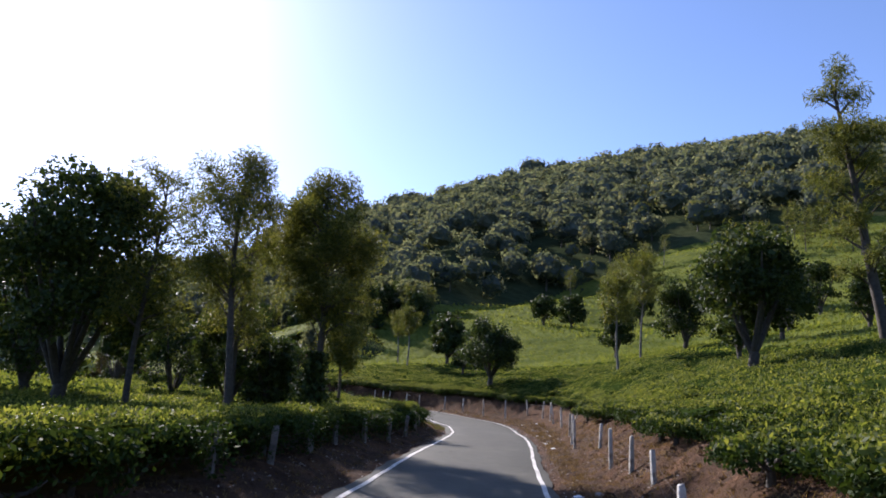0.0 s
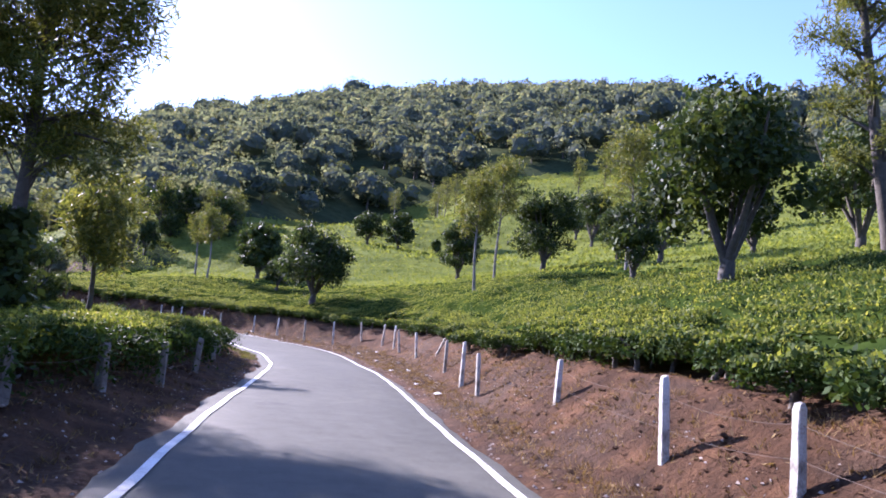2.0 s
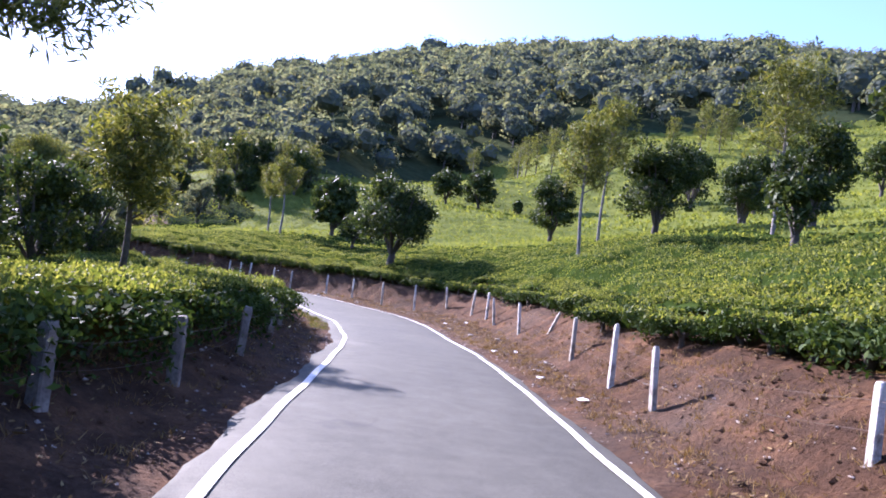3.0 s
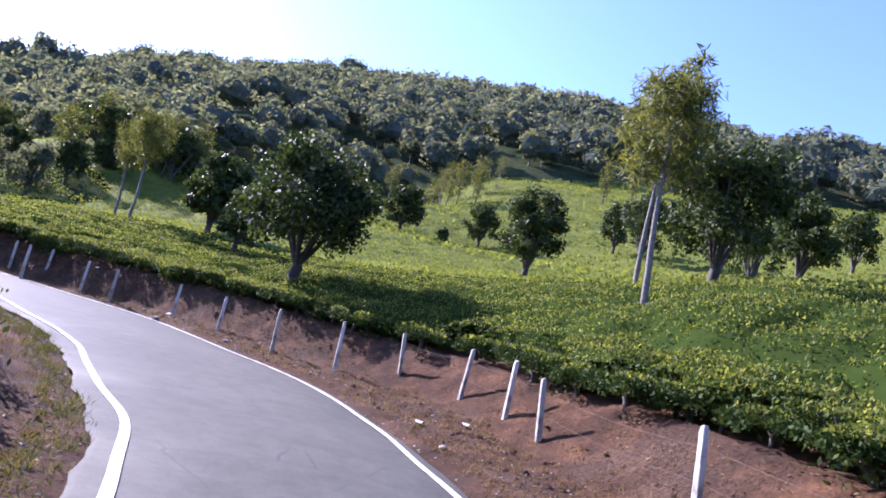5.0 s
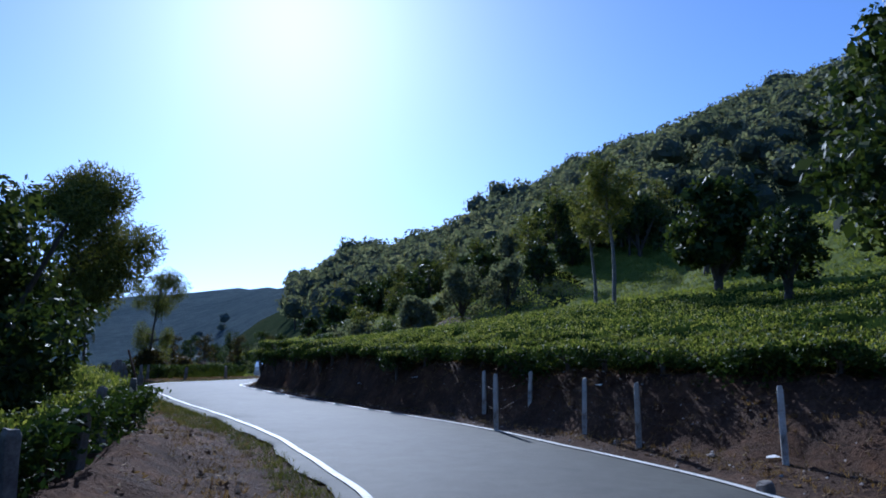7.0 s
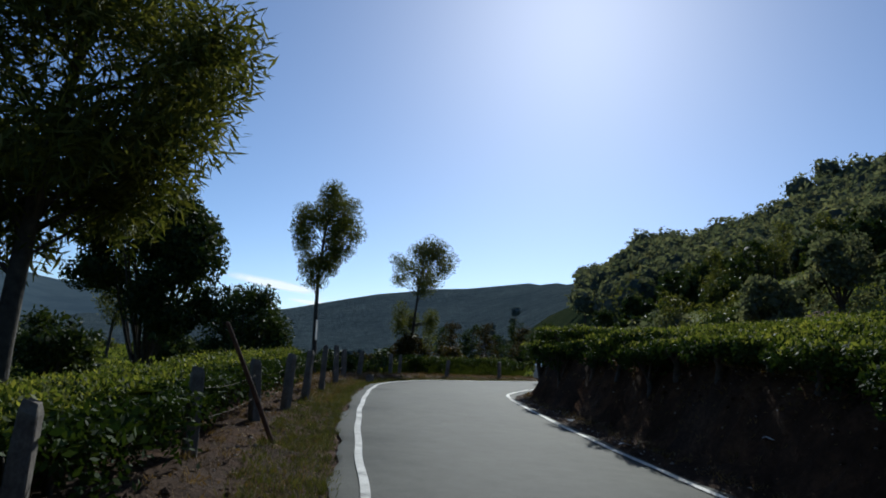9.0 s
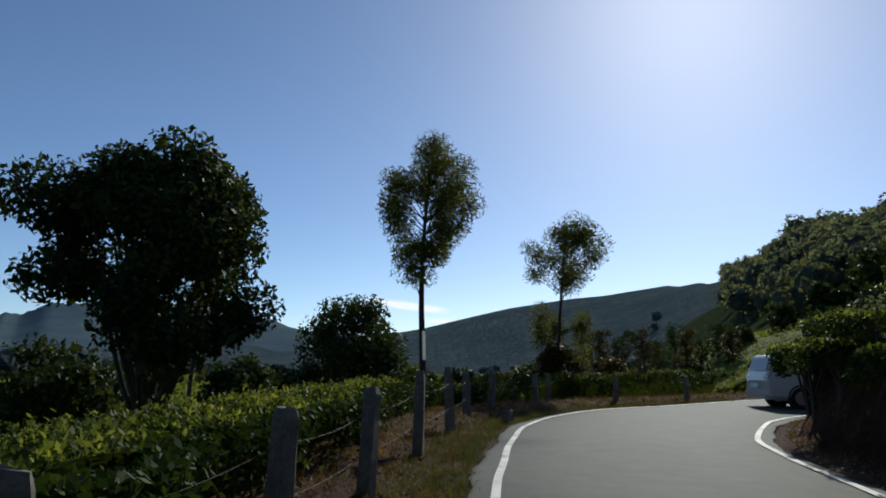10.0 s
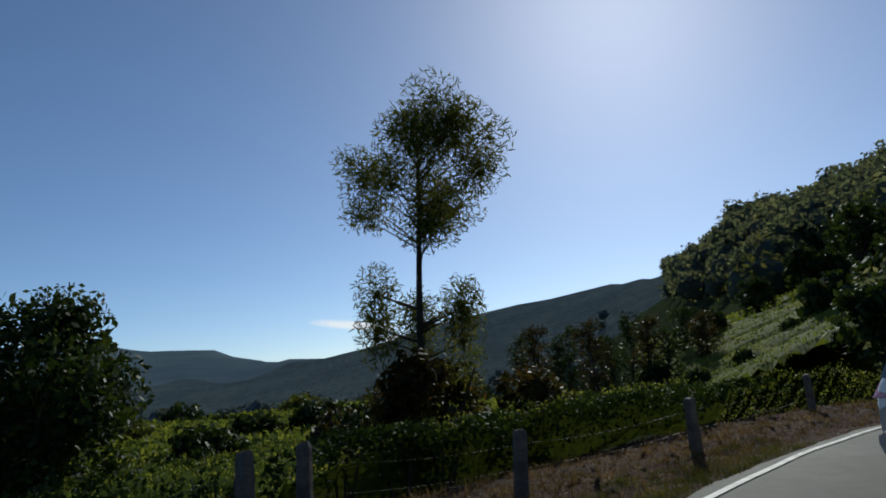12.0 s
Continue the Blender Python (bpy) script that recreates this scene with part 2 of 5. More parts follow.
# ---------------------------------------------------------------- mesh helpers
def mesh_ob(name, verts, faces, mat, parent=None, smooth=False, label=""):
    me = bpy.data.meshes.new(name)
    verts = np.asarray(verts, dtype=np.float32).reshape(-1, 3)
    faces = np.asarray(faces, dtype=np.int32)
    k = faces.shape[1]
    me.vertices.add(len(verts))
    me.vertices.foreach_set("co", verts.ravel())
    me.loops.add(faces.size)
    me.loops.foreach_set("vertex_index", faces.ravel())
    me.polygons.add(len(faces))
    me.polygons.foreach_set("loop_start", np.arange(0, faces.size, k, dtype=np.int32))
    me.polygons.foreach_set("loop_total", np.full(len(faces), k, dtype=np.int32))
    me.polygons.foreach_set("use_smooth", np.full(len(faces), smooth))
    me.materials.append(mat)
    me.update(calc_edges=True)
    ob = new(name, me)
    ob.parent = parent
    if label:
        ob["label"] = label
    return ob


def part(name, bm, mat, parent, label="", smooth=False):
    me = bpy.data.meshes.new(name)
    bmesh.ops.recalc_face_normals(bm, faces=bm.faces)
    bm.to_mesh(me)
    bm.free()
    me.materials.append(mat)
    for p in me.polygons:
        p.use_smooth = smooth
    ob = new(name, me)
    ob.parent = parent
    if label:
        ob["label"] = label
    return ob


def tubes(paths, sides=7):
    """Joined tapered tubes: each path is a list of (x, y, z, radius)."""
    vs, fs = [], []
    for path in paths:
        p = np.array(path, float)
        base = len(vs)
        for i, (x, y, z, r) in enumerate(p):
            a, b = p[max(i - 1, 0), :3], p[min(i + 1, len(p) - 1), :3]
            t = Vector(b - a).normalized()
            u = t.orthogonal().normalized()
            w = t.cross(u)
            for k in range(sides):
                an = 2 * math.pi * k / sides
                q = Vector((x, y, z)) + (u * math.cos(an) + w * math.sin(an)) * r
                vs.append(q[:])
        for i in range(len(p) - 1):
            for k in range(sides):
                k2 = (k + 1) % sides
                fs.append((base + i * sides + k, base + i * sides + k2, base + (i + 1) * sides + k2, base + (i + 1) * sides + k))
    return vs, fs


def leaf_quads(rng, centers, size, aspect=0.45, up=0.0, droop=0.0, out=None, face=None):
    """One pointed blade at each centre: four corners, random turn."""
    n = len(centers)
    u = rng.normal(size=(n, 3))
    if out is not None:
        u = u + out * 1.2
    u[:, 2] -= droop
    u /= np.linalg.norm(u, axis=1)[:, None] + 1e-9
    nrm = rng.normal(size=(n, 3))
    nrm[:, 2] += up
    if face is not None:
        nrm = face + rng.normal(0, 0.35, (n, 3))
        u = np.cross(nrm, u)
        u /= np.linalg.norm(u, axis=1)[:, None] + 1e-9
    v = np.cross(nrm, u)
    v /= np.linalg.norm(v, axis=1)[:, None] + 1e-9
    s = np.asarray(size).reshape(-1, 1) * rng.uniform(0.7, 1.3, (n, 1))
    quad = np.stack([centers - u * s * 0.5, centers + v * s * aspect * 0.5, centers + u * s * 0.5, centers - v * s * aspect * 0.5], 1)
    return quad.reshape(-1, 3)


def quad_faces(n):
    return np.arange(n * 4, dtype=np.int32).reshape(-1, 4)


# ---------------------------------------------------------------- plan of the road and the land
def spline(points, step=0.5):
    p = np.array(points, float)
    ext = np.vstack([2 * p[0] - p[1], p, 2 * p[-1] - p[-2]])
    out = []
    for i in range(1, len(ext) - 2):
        a, b, c, d = ext[i - 1:i + 3]
        for t in np.linspace(0, 1, 24, endpoint=False):
            out.append(0.5 * (2 * b + (c - a) * t + (2 * a - 5 * b + 4 * c - d) * t * t + (3 * b - a - 3 * c + d) * t ** 3))
    out.append(p[-1])
    out = np.array(out)
    s = np.r_[0, np.cumsum(np.linalg.norm(np.diff(out[:, :2], axis=0), axis=1))]
    g = np.arange(0, s[-1], step)
    return np.stack([np.interp(g, s, out[:, k]) for k in range(out.shape[1])], 1)


# centre line: x, y, height, half width between the painted lines
ROAD = spline([(-0.9, -30, 0.05, 1.6), (-0.55, -10, 0, 1.6), (-0.45, 0, -0.04, 1.6), (-0.27, 7.5, -0.22, 1.68), (0.22, 13.5, -0.27, 1.68), (0.84, 20, -0.26, 1.68), (1.45, 25, -0.24, 1.65), (1.93, 30, -0.2, 1.57), (1.96, 33.5, -0.2, 1.6),
               (1.93, 36.5, -0.18, 1.72), (1.62, 38.9, -0.14, 2.02), (0.90, 42.25, -0.05, 2.15), (-0.55, 44.92, 0.06, 2.12), (-2.32, 47.8, 0.18, 2.1), (-4.4, 50.15, 0.22, 2.1), (-7.1, 52.9, 0.27, 2.1), (-10.8, 55.95, 0.33, 2.0), (-14.55, 58.8, 0.42, 1.98),
               (-18.2, 61.75, 0.53, 1.95), (-22.3, 65.55, 0.58, 2.02), (-24.3, 68.2, 0.59, 2.25), (-25.8, 71.4, 0.59, 2.3), (-26.3, 75.0, 0.59, 2.15), (-26.8, 79.5, 0.59, 2.3), (-26.4, 83.5, 0.59, 2.6), (-24.4, 87.6, 0.59, 2.5)], 0.25)
RT = np.gradient(ROAD[:, :2], axis=0)
RT /= np.linalg.norm(RT, axis=1)[:, None]
RN = np.stack([RT[:, 1], -RT[:, 0]], 1)     # to the right


def road_frame(x, y):
    """Distance from the centre line (right positive), height and half width of the road there, station."""
    x, y = np.asarray(x, float).ravel(), np.asarray(y, float).ravel()
    d, z, hw, st = (np.empty(len(x)) for _ in range(4))
    for a in range(0, len(x), 20000):
        px, py = x[a:a + 20000], y[a:a + 20000]
        c = ((px[:, None] - ROAD[None, ::8, 0]) ** 2 + (py[:, None] - ROAD[None, ::8, 1]) ** 2).argmin(1) * 8
        near_by = np.clip(c[:, None] + np.arange(-8, 9)[None, :], 0, len(ROAD) - 1)
        q = (px[:, None] - ROAD[near_by, 0]) ** 2 + (py[:, None] - ROAD[near_by, 1]) ** 2
        j = q.argmin(1)
        k = np.arange(len(j))
        i = near_by[k, j]
        cr = RT[i, 0] * (py - ROAD[i, 1]) - RT[i, 1] * (px - ROAD[i, 0])
        d[a:a + 20000] = np.sqrt(q[k, j]) * np.where(cr > 0, -1, 1)
        z[a:a + 20000], hw[a:a + 20000], st[a:a + 20000] = ROAD[i, 2], ROAD[i, 3], i
    return d, z, hw, st


def smooth(a, b, x):
    t = np.clip((x - a) / (b - a), 0, 1)
    return t * t * (3 - 2 * t)


CUTTING = np.array([(-40, 1.1, 1.9, 0.7, 2.1), (5, 1.1, 2.0, 0.75, 2.2), (10, 1.2, 2.7, 1.0, 3.0), (24, 1.3, 2.7, 0.98, 3.0), (29, 1.45, 2.55, 0.9, 2.85), (33, 2.0, 3.2, 0.92, 3.45), (38, 2.2, 3.5, 0.95, 3.8), (42, 2.2, 3.5, 0.95, 3.85), (45, 1.7, 3.0, 0.95, 3.35), (48, 1.4, 2.5, 1.0, 2.9), (52, 0.95, 1.75, 1.05, 1.95), (57, 0.8, 1.5, 1.2, 1.65), (60, 1.0, 1.5, 1.3, 1.65), (65, 0.9, 1.35, 1.45, 1.45), (100, 0.9, 1.4, 1.4, 1.5)], float)   # y, foot, top and height of the cutting, first tea


# tops of the tea on the hill: known places, and a strip above the road's cutting
TEA_KNOWN = [(10.9, 24.5, 3.45), (14.9, 23.5, 4.5), (14.5, 43.5, 5.2), (9.6, 39.5, 3.5), (19.0, 68.6, 7.2), (14.1, 80.1, 9.1), (13.5, 95, 12.0), (21.7, 120, 19.5), (36.9, 145, 26.3), (24, 100, 12.5), (3.45, 53.0, 2.7), (1.5, 61.5, 3.6), (0.0, 77.4, 5.6),
             (-3.2, 63.6, 3.5), (-4.6, 70.2, 4.4), (-12, 74, 3.6), (15.4, 36.2, 4.7), (23.5, 49.9, 7.4), (20.0, 27.8, 5.7), (60, 60, 17.0), (40, 20, 10.5), (60, -20, 15), (25, -20, 6.5),
             (90, 125, 40.0), (44, 146, 33.0), (60, 150, 38.5), (-24.5, 117, 12.2), (-27, 106, 8.0), (-12.6, 109, 14.5), (-46, 123, 7.0), (-52, 115, 3.8), (-42, 102, 1.8), (-6, 92, 8.3), (0, 112, 14.0)]
for k in range(40, len(ROAD), 16):
    if ROAD[k, 1] < 82:
        x, y = ROAD[k, :2] + RN[k] * (ROAD[k, 3] + np.interp(ROAD[k, 1], CUTTING[:, 0], CUTTING[:, 4]) + 0.15)
        TEA_KNOWN.append((x, y, ROAD[k, 2] + 1.62 + 0.3 * (ROAD[k, 1] > 55) + 0.3 * (8 < ROAD[k, 1] < 47)))
TEA_KNOWN = np.array(TEA_KNOWN)


def tps_kernel(a, b):
    r2 = ((a[:, None, :2] - b[None, :, :2]) / 40.0) ** 2
    r2 = r2.sum(2)
    return 0.5 * r2 * np.log(r2 + 1e-9)


_n = len(TEA_KNOWN)
_A = np.zeros((_n + 3, _n + 3))
_A[:_n, :_n] = tps_kernel(TEA_KNOWN, TEA_KNOWN) + 0.003 * np.eye(_n)
_A[:_n, _n:] = np.c_[np.ones(_n), TEA_KNOWN[:, :2] / 40.0]
_A[_n:, :_n] = _A[:_n, _n:].T
TPS = np.linalg.solve(_A, np.r_[TEA_KNOWN[:, 2], 0, 0, 0])


def tea_top(x, y):
    p = np.stack([np.ravel(x), np.ravel(y)], 1).astype(float)
    p[:, 0], p[:, 1] = np.clip(p[:, 0], -70, 110), np.clip(p[:, 1], -60, 170)
    out = np.empty(len(p))
    for a in range(0, len(p), 20000):
        q = p[a:a + 20000]
        out[a:a + 20000] = tps_kernel(q, TEA_KNOWN) @ TPS[:_n] + np.c_[np.ones(len(q)), q / 40.0] @ TPS[_n:]
    return out


LEFT_ROW = np.array([(-40, 1.9), (12, 1.9), (19, 1.75), (23, 1.5), (33, 1.5), (37, 1.8), (40, 1.9), (43, 2.6), (46, 3.1), (48, 3.1), (51, 2.7), (55, 2.15), (64, 2.0), (67, 2.8), (70, 3.7), (75, 3.5), (80, 3.2), (95, 3.2)], float)   # y, gap between the line and the left hedge


def left_gap(st):
    return np.interp(ROAD[np.asarray(st, int), 1], LEFT_ROW[:, 0], LEFT_ROW[:, 1])


def right_gap(st):
    return np.interp(ROAD[np.asarray(st, int), 1], CUTTING[:, 0], CUTTING[:, 4])


# skyline: degrees left of +y, degrees of height, distance of the ridge, where its slope starts
SKYLINE = np.array([(-180, 14, 420, 160), (-90, 15, 400, 150), (-60, 17.0, 400, 145), (-51, 18.6, 400, 142), (-44, 19.0, 400, 138), (-38, 20.3, 400, 136), (-31, 21.0, 400, 134), (-22, 20.7, 400, 130), (-13, 19.8, 400, 122), (-5, 18.6, 400, 100),
                    (0, 17.4, 400, 88), (4, 16.2, 380, 86), (8, 14.8, 340, 96), (13, 12.6, 300, 112), (17, 10.8, 290, 116), (20, 9.2, 290, 118), (24, 7.6, 290, 118), (28, 6.9, 320, 122), (32, 6.6, 700, 150), (36, 6.5, 860, 260),
                    (43, 5.6, 900, 420), (52, 4.2, 900, 450), (58, 2.5, 900, 480), (63, 2.0, 1000, 500), (68, 3.0, 1500, 600), (75, 4.0, 1700, 700), (81, 4.5, 1700, 700), (88, 3.4, 1700, 700), (94, 3.2, 1500, 600), (104, 3.6, 1500, 600), (125, 6, 1100, 400), (180, 14, 420, 160)], float)


def land(x, y, rough=True):
    """Height of the bare ground."""
    x, y = np.asarray(x, float).ravel(), np.asarray(y, float).ravel()
    d, zr, hw, st = road_frame(x, y)
    e = np.abs(d) - hw
    # hill side
    ry = ROAD[st.astype(int), 1]
    b0, b1, bh = (np.interp(ry, CUTTING[:, 0], CUTTING[:, k]) for k in (1, 2, 3))
    rise = np.clip((e - b0) / (b1 - b0), 0, 1)
    bank = zr + 0.05 * smooth(0.2, 0.7, e) + 0.14 * np.clip(e - 0.4, 0, b0) + bh * (0.55 * rise + 0.45 * rise * rise * (3 - 2 * rise))
    hill = np.maximum(tea_top(x, y) - 0.85, np.where(e < 12, zr + 0.4, -9))
    right = bank + (hill - bank) * smooth(np.maximum(b1, 1.4), np.maximum(b1, 1.9) + 1.7, e)
    # valley side
    drop = np.where(y + 0.3 * x < 44, 0.02, 0.055)
    lower = 0.75 * smooth(47, 54, y)
    left = zr + (0.12 + 0.24 * (1 - smooth(30, 38, ry))) * smooth(0.5, 1.9, e) - (0.2 + lower) * smooth(2.9, 4.6, e) - drop * np.maximum(e - 4, 0)
    gap = np.interp(ry, LEFT_ROW[:, 0], LEFT_ROW[:, 1])
    left = left + 0.30 * smooth(36, 40, ry) * (1 - smooth(50, 54, ry)) * np.exp(-((e - gap + 0.45) / 0.36) ** 2) - 0.05 * np.exp(-((e - 0.95) / 0.3) ** 2)
    left = np.maximum(left, -14)
    ax, ay = x + 24, y - 68
    az0 = np.degrees(np.arctan2(-ax, ay))
    rejoin = smooth(9, 36, e) * (1 - smooth(26, 46, az0)) * (y > 60)
    left = left + (hill - left) * rejoin
    z = np.where(d > 0, right, left)
    z = np.where(e < 0.3, zr - 0.05, z)
    # the mountains
    ox, oy = x, y - 35
    r = np.hypot(ox, oy)
    az = np.degrees(np.arctan2(-ox, oy))
    el, rr, r0 = (np.interp(az, SKYLINE[:, 0], SKYLINE[:, k]) for k in (1, 2, 3))
    el = el + np.where(rr > 1000, 0.28 * np.sin(az * 0.9 + 1) + 0.12 * np.sin(az * 2.3) + 0.04 * np.sin(az * 5.1), 0) + np.where(rr > 600, 0.05 * np.sin(az * 9.3), 0)
    top = rr * np.tan(np.radians(el))
    f = np.clip((r - r0) / (rr - r0), 0, 1.6)
    up = np.where(f < 1, f ** 1.05, 1 - (f - 1) * 0.8)
    fold = 5.0 * np.sin(az * 0.55 + r * 0.012) * np.clip(f, 0, 1) * (1 - np.clip(f, 0, 1))
    z = np.where(r > r0, z + (top - z) * up + fold, z)
    if rough:
        n = np.sin(x * 3.1 + 1.7 * np.sin(y * 2.3)) * np.sin(y * 2.7 + 1.3 * np.sin(x * 1.9)) * 0.05 + np.sin(x * 7.3 + y * 3.1) * np.sin(y * 8.1 - x * 2.2) * 0.025
        z = z + n * smooth(0.4, 1.4, e) * np.where(e < 8, 1.0, 0.4)
    return z


def land_at(x, y):
    return float(land([x], [y], False)[0])


def stretch(lo, hi, step, far, grow=1.22):
    g = list(np.arange(lo, hi, step))
    s, a = step, lo
    while a > -far:
        s *= grow
        a -= s
        g.insert(0, a)
    s, a = step, g[-1]
    while a < far:
        s *= grow
        a += s
        g.append(a)
    return np.array(g)


GX, GY = stretch(-48, 24, 0.34, 2600, 1.1), stretch(-4, 92, 0.34, 2600, 1.1)
XX, YY = np.meshgrid(GX, GY)
ZZ = land(XX, YY).reshape(XX.shape)
idx = np.arange(XX.size).reshape(XX.shape)
faces = np.stack([idx[:-1, :-1], idx[:-1, 1:], idx[1:, 1:], idx[1:, :-1]], -1).reshape(-1, 4)
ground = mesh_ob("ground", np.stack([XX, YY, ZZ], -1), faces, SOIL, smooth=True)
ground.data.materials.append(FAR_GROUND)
ground.data.materials.append(HAZY_HILLS)
ground.data.materials.append(HAZY_RANGE)
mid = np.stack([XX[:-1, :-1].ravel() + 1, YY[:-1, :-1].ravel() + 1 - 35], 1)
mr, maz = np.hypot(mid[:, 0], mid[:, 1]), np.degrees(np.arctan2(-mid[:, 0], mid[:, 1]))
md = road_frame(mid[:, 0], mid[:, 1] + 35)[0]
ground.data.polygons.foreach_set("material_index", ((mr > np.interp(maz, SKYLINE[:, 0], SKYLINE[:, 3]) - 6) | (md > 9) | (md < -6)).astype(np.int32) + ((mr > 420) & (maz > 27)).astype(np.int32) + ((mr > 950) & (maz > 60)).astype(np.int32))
tagged(ground, "red earth roadside and hill ground with undergrowth", "ground", kind="structure")

# the carriageway
rows = []
for k in range(len(ROAD)):
    hw = ROAD[k, 3]
    wob = 0.05 * math.sin(k * 0.31) + 0.03 * math.sin(k * 0.83 + 1) + 0.015 * math.sin(k * 2.1)
    for j, o in enumerate((-hw - 0.3 - wob, -hw - 0.2, -hw * 0.5, 0, hw * 0.5, hw + 0.14, hw + 0.24 + wob * 0.6)):
        x, y = ROAD[k, :2] + RN[k] * o
        rows.append((x, y, ROAD[k, 2] + (0.012 if j in (0, 6) else 0.03 + 0.02 * (1 - abs(j - 3) / 3))))
fi = np.arange(len(rows)).reshape(-1, 7)
road = mesh_ob("road", rows, np.stack([fi[:-1, :-1], fi[:-1, 1:], fi[1:, 1:], fi[1:, :-1]], -1).reshape(-1, 4), ASPHALT, smooth=True)
tagged(road, "worn grey asphalt single-lane hill road", "road", kind="structure")


def edge_line(name, side, width=0.1):
    vs = []
    for k in range(len(ROAD)):
        for o in (-width / 2, width / 2):
            j = 0.010 * math.sin(k * 0.6 + side)
            x, y = ROAD[k, :2] + RN[k] * (side * ROAD[k, 3] + o + j)
            vs.append((x, y, ROAD[k, 2] + 0.052))
    f = np.arange(len(vs)).reshape(-1, 2)
    ob = mesh_ob(name, vs, np.stack([f[:-1, 0], f[:-1, 1], f[1:, 1], f[1:, 0]], -1), LINE_PAINT)
    return tagged(ob, "worn white painted edge line on the asphalt", "road marking", kind="structure")


edge_line("road_marking", -1)
edge_line("road_marking", 1)

# ---------------------------------------------------------------- tea
rng = np.random.default_rng(7)


def bush_bumps(x, y, cell=1.15):
    """Rounded bush tops on a jittered grid: 1 at a top, falling to 0 in the gaps."""
    gx, gy = np.floor(x / cell), np.floor(y / cell)
    best = np.full(len(x), 9.0)
    for i in (-1, 0, 1):
        for j in (-1, 0, 1):
            cx, cy = gx + i, gy + j
            h1 = np.modf(np.abs(np.sin(cx * 127.1 + cy * 311.7) * 43758.5))[0]
            h2 = np.modf(np.abs(np.sin(cx * 269.5 + cy * 183.3) * 43758.5))[0]
            px, py = (cx + 0.2 + 0.6 * h1) * cell, (cy + 0.2 + 0.6 * h2) * cell
            best = np.minimum(best, np.hypot(x - px, y - py) / cell)
    d, zr, hw, st = road_frame(x, y)
    path = np.abs(np.mod(d + 0.7 * np.sin(st * 0.11) + 0.3 * np.sin(st * 0.4 + d), 4.2) - 2.1) / 0.33
    return (1 - np.clip(best / 0.85, 0, 1) ** 3) * (0.25 + 0.75 * np.clip(path, 0, 1)) - 0.85 * (1 - np.clip(path, 0, 1))


def tea_zone(x, y):
    """1 where tea grows: on the hill above the cutting and in strips on the valley side."""
    d, zr, hw, st = road_frame(x, y)
    e = np.abs(d) - hw
    r = np.hypot(x, y - 35)
    az = np.degrees(np.arctan2(-x, y - 35))
    r0 = np.interp(az, SKYLINE[:, 0], SKYLINE[:, 3])
    edge = right_gap(st) + 0.35 * np.sin(st * 0.27) + 0.25 * np.sin(st * 0.65 + 2)
    hill = (d > 0) & (e > edge) & (r < r0 + 6)
    ax, ay = x + 24, y - 68
    far_left = (d < 0) & (e > 16) & (r < r0) & (np.degrees(np.arctan2(-ax, ay)) < 36) & (y > 76)
    return hill | far_left, (d < 0) & (e > left_gap(st) + 0.1 + 0.12 * np.sin(st * 0.35)), d, e, zr


def left_top(x, y, e, zr):
    """Tops of the clipped tea on the valley side: a row along the road, a lower field behind it."""
    field = land(x, y, False) + 0.85
    return np.maximum(field, zr + 0.86 + 0.25 * smooth(64, 70, y) - 1.1 * smooth(3.4, 4.6, e - np.maximum(e - 30, 0)))


def hill_top(x, y):
    return np.maximum(tea_top(x, y), land(x, y, False) + 0.45)


def tea_carpet(name, x0, x1, y0, y1, step, which, cut, mat, label):
    gx, gy = np.arange(x0, x1, step), np.arange(y0, y1, step)
    X, Y = np.meshgrid(gx, gy)
    x, y = X.ravel(), Y.ravel()
    x = x + 0.25 * step * np.sin(y * 5.1 + x)
    y = y + 0.25 * step * np.sin(x * 4.3)
    hill, left, d, e, zr = tea_zone(x, y)
    zone = (hill if which == "hill" else left) & cut(x, y, d, e)
    b = bush_bumps(x, y)
    top = hill_top(x, y) if which == "hill" else left_top(x, y, e, zr)
    front = smooth(1.9, 2.9, e)
    z = top - 0.36 * (1 - b) - 0.10 - (0.25 * (1 - front) if which == "hill" else 0)
    Zn = zone.reshape(X.shape)
    ok = Zn[:-1, :-1] & Zn[:-1, 1:] & Zn[1:, 1:] & Zn[1:, :-1]
    i = np.arange(X.size).reshape(X.shape)
    f = np.stack([i[:-1, :-1], i[:-1, 1:], i[1:, 1:], i[1:, :-1]], -1)[ok]
    used = np.zeros(X.size, bool)
    used[f] = True
    new_i = np.cumsum(used) - 1
    ob = mesh_ob(name, np.stack([x, y, z], 1)[used], new_i[f], mat, smooth=True)
    return tagged(ob, label, "tea bushes", kind="stuff")


def tea_leaves(name, n, x0, x1, y0, y1, which, cut, size, mat, label, spread=0.05):
    x, y = rng.uniform(x0, x1, n), rng.uniform(y0, y1, n)
    hill, left, d, e, zr = tea_zone(x, y)
    keep = (hill if which == "hill" else left) & cut(x, y, d, e)
    x, y, e, zr = x[keep], y[keep], e[keep], zr[keep]
    b = bush_bumps(x, y)
    top = hill_top(x, y) if which == "hill" else left_top(x, y, e, zr)
    z = top - 0.36 * (1 - b) - 0.06 - (0.25 * (1 - smooth(1.9, 2.9, e)) if which == "hill" else 0) + np.abs(rng.normal(0, spread, len(x)))
    c = np.stack([x, y, z], 1)
    q = leaf_quads(rng, c, np.full(len(c), size), 0.5, up=1.4, out=np.array([[0, 0, 0.9]]))
    ob = mesh_ob(name, q, quad_faces(len(c)), mat)
    return tagged(ob, label, "tea bushes", kind="stuff")


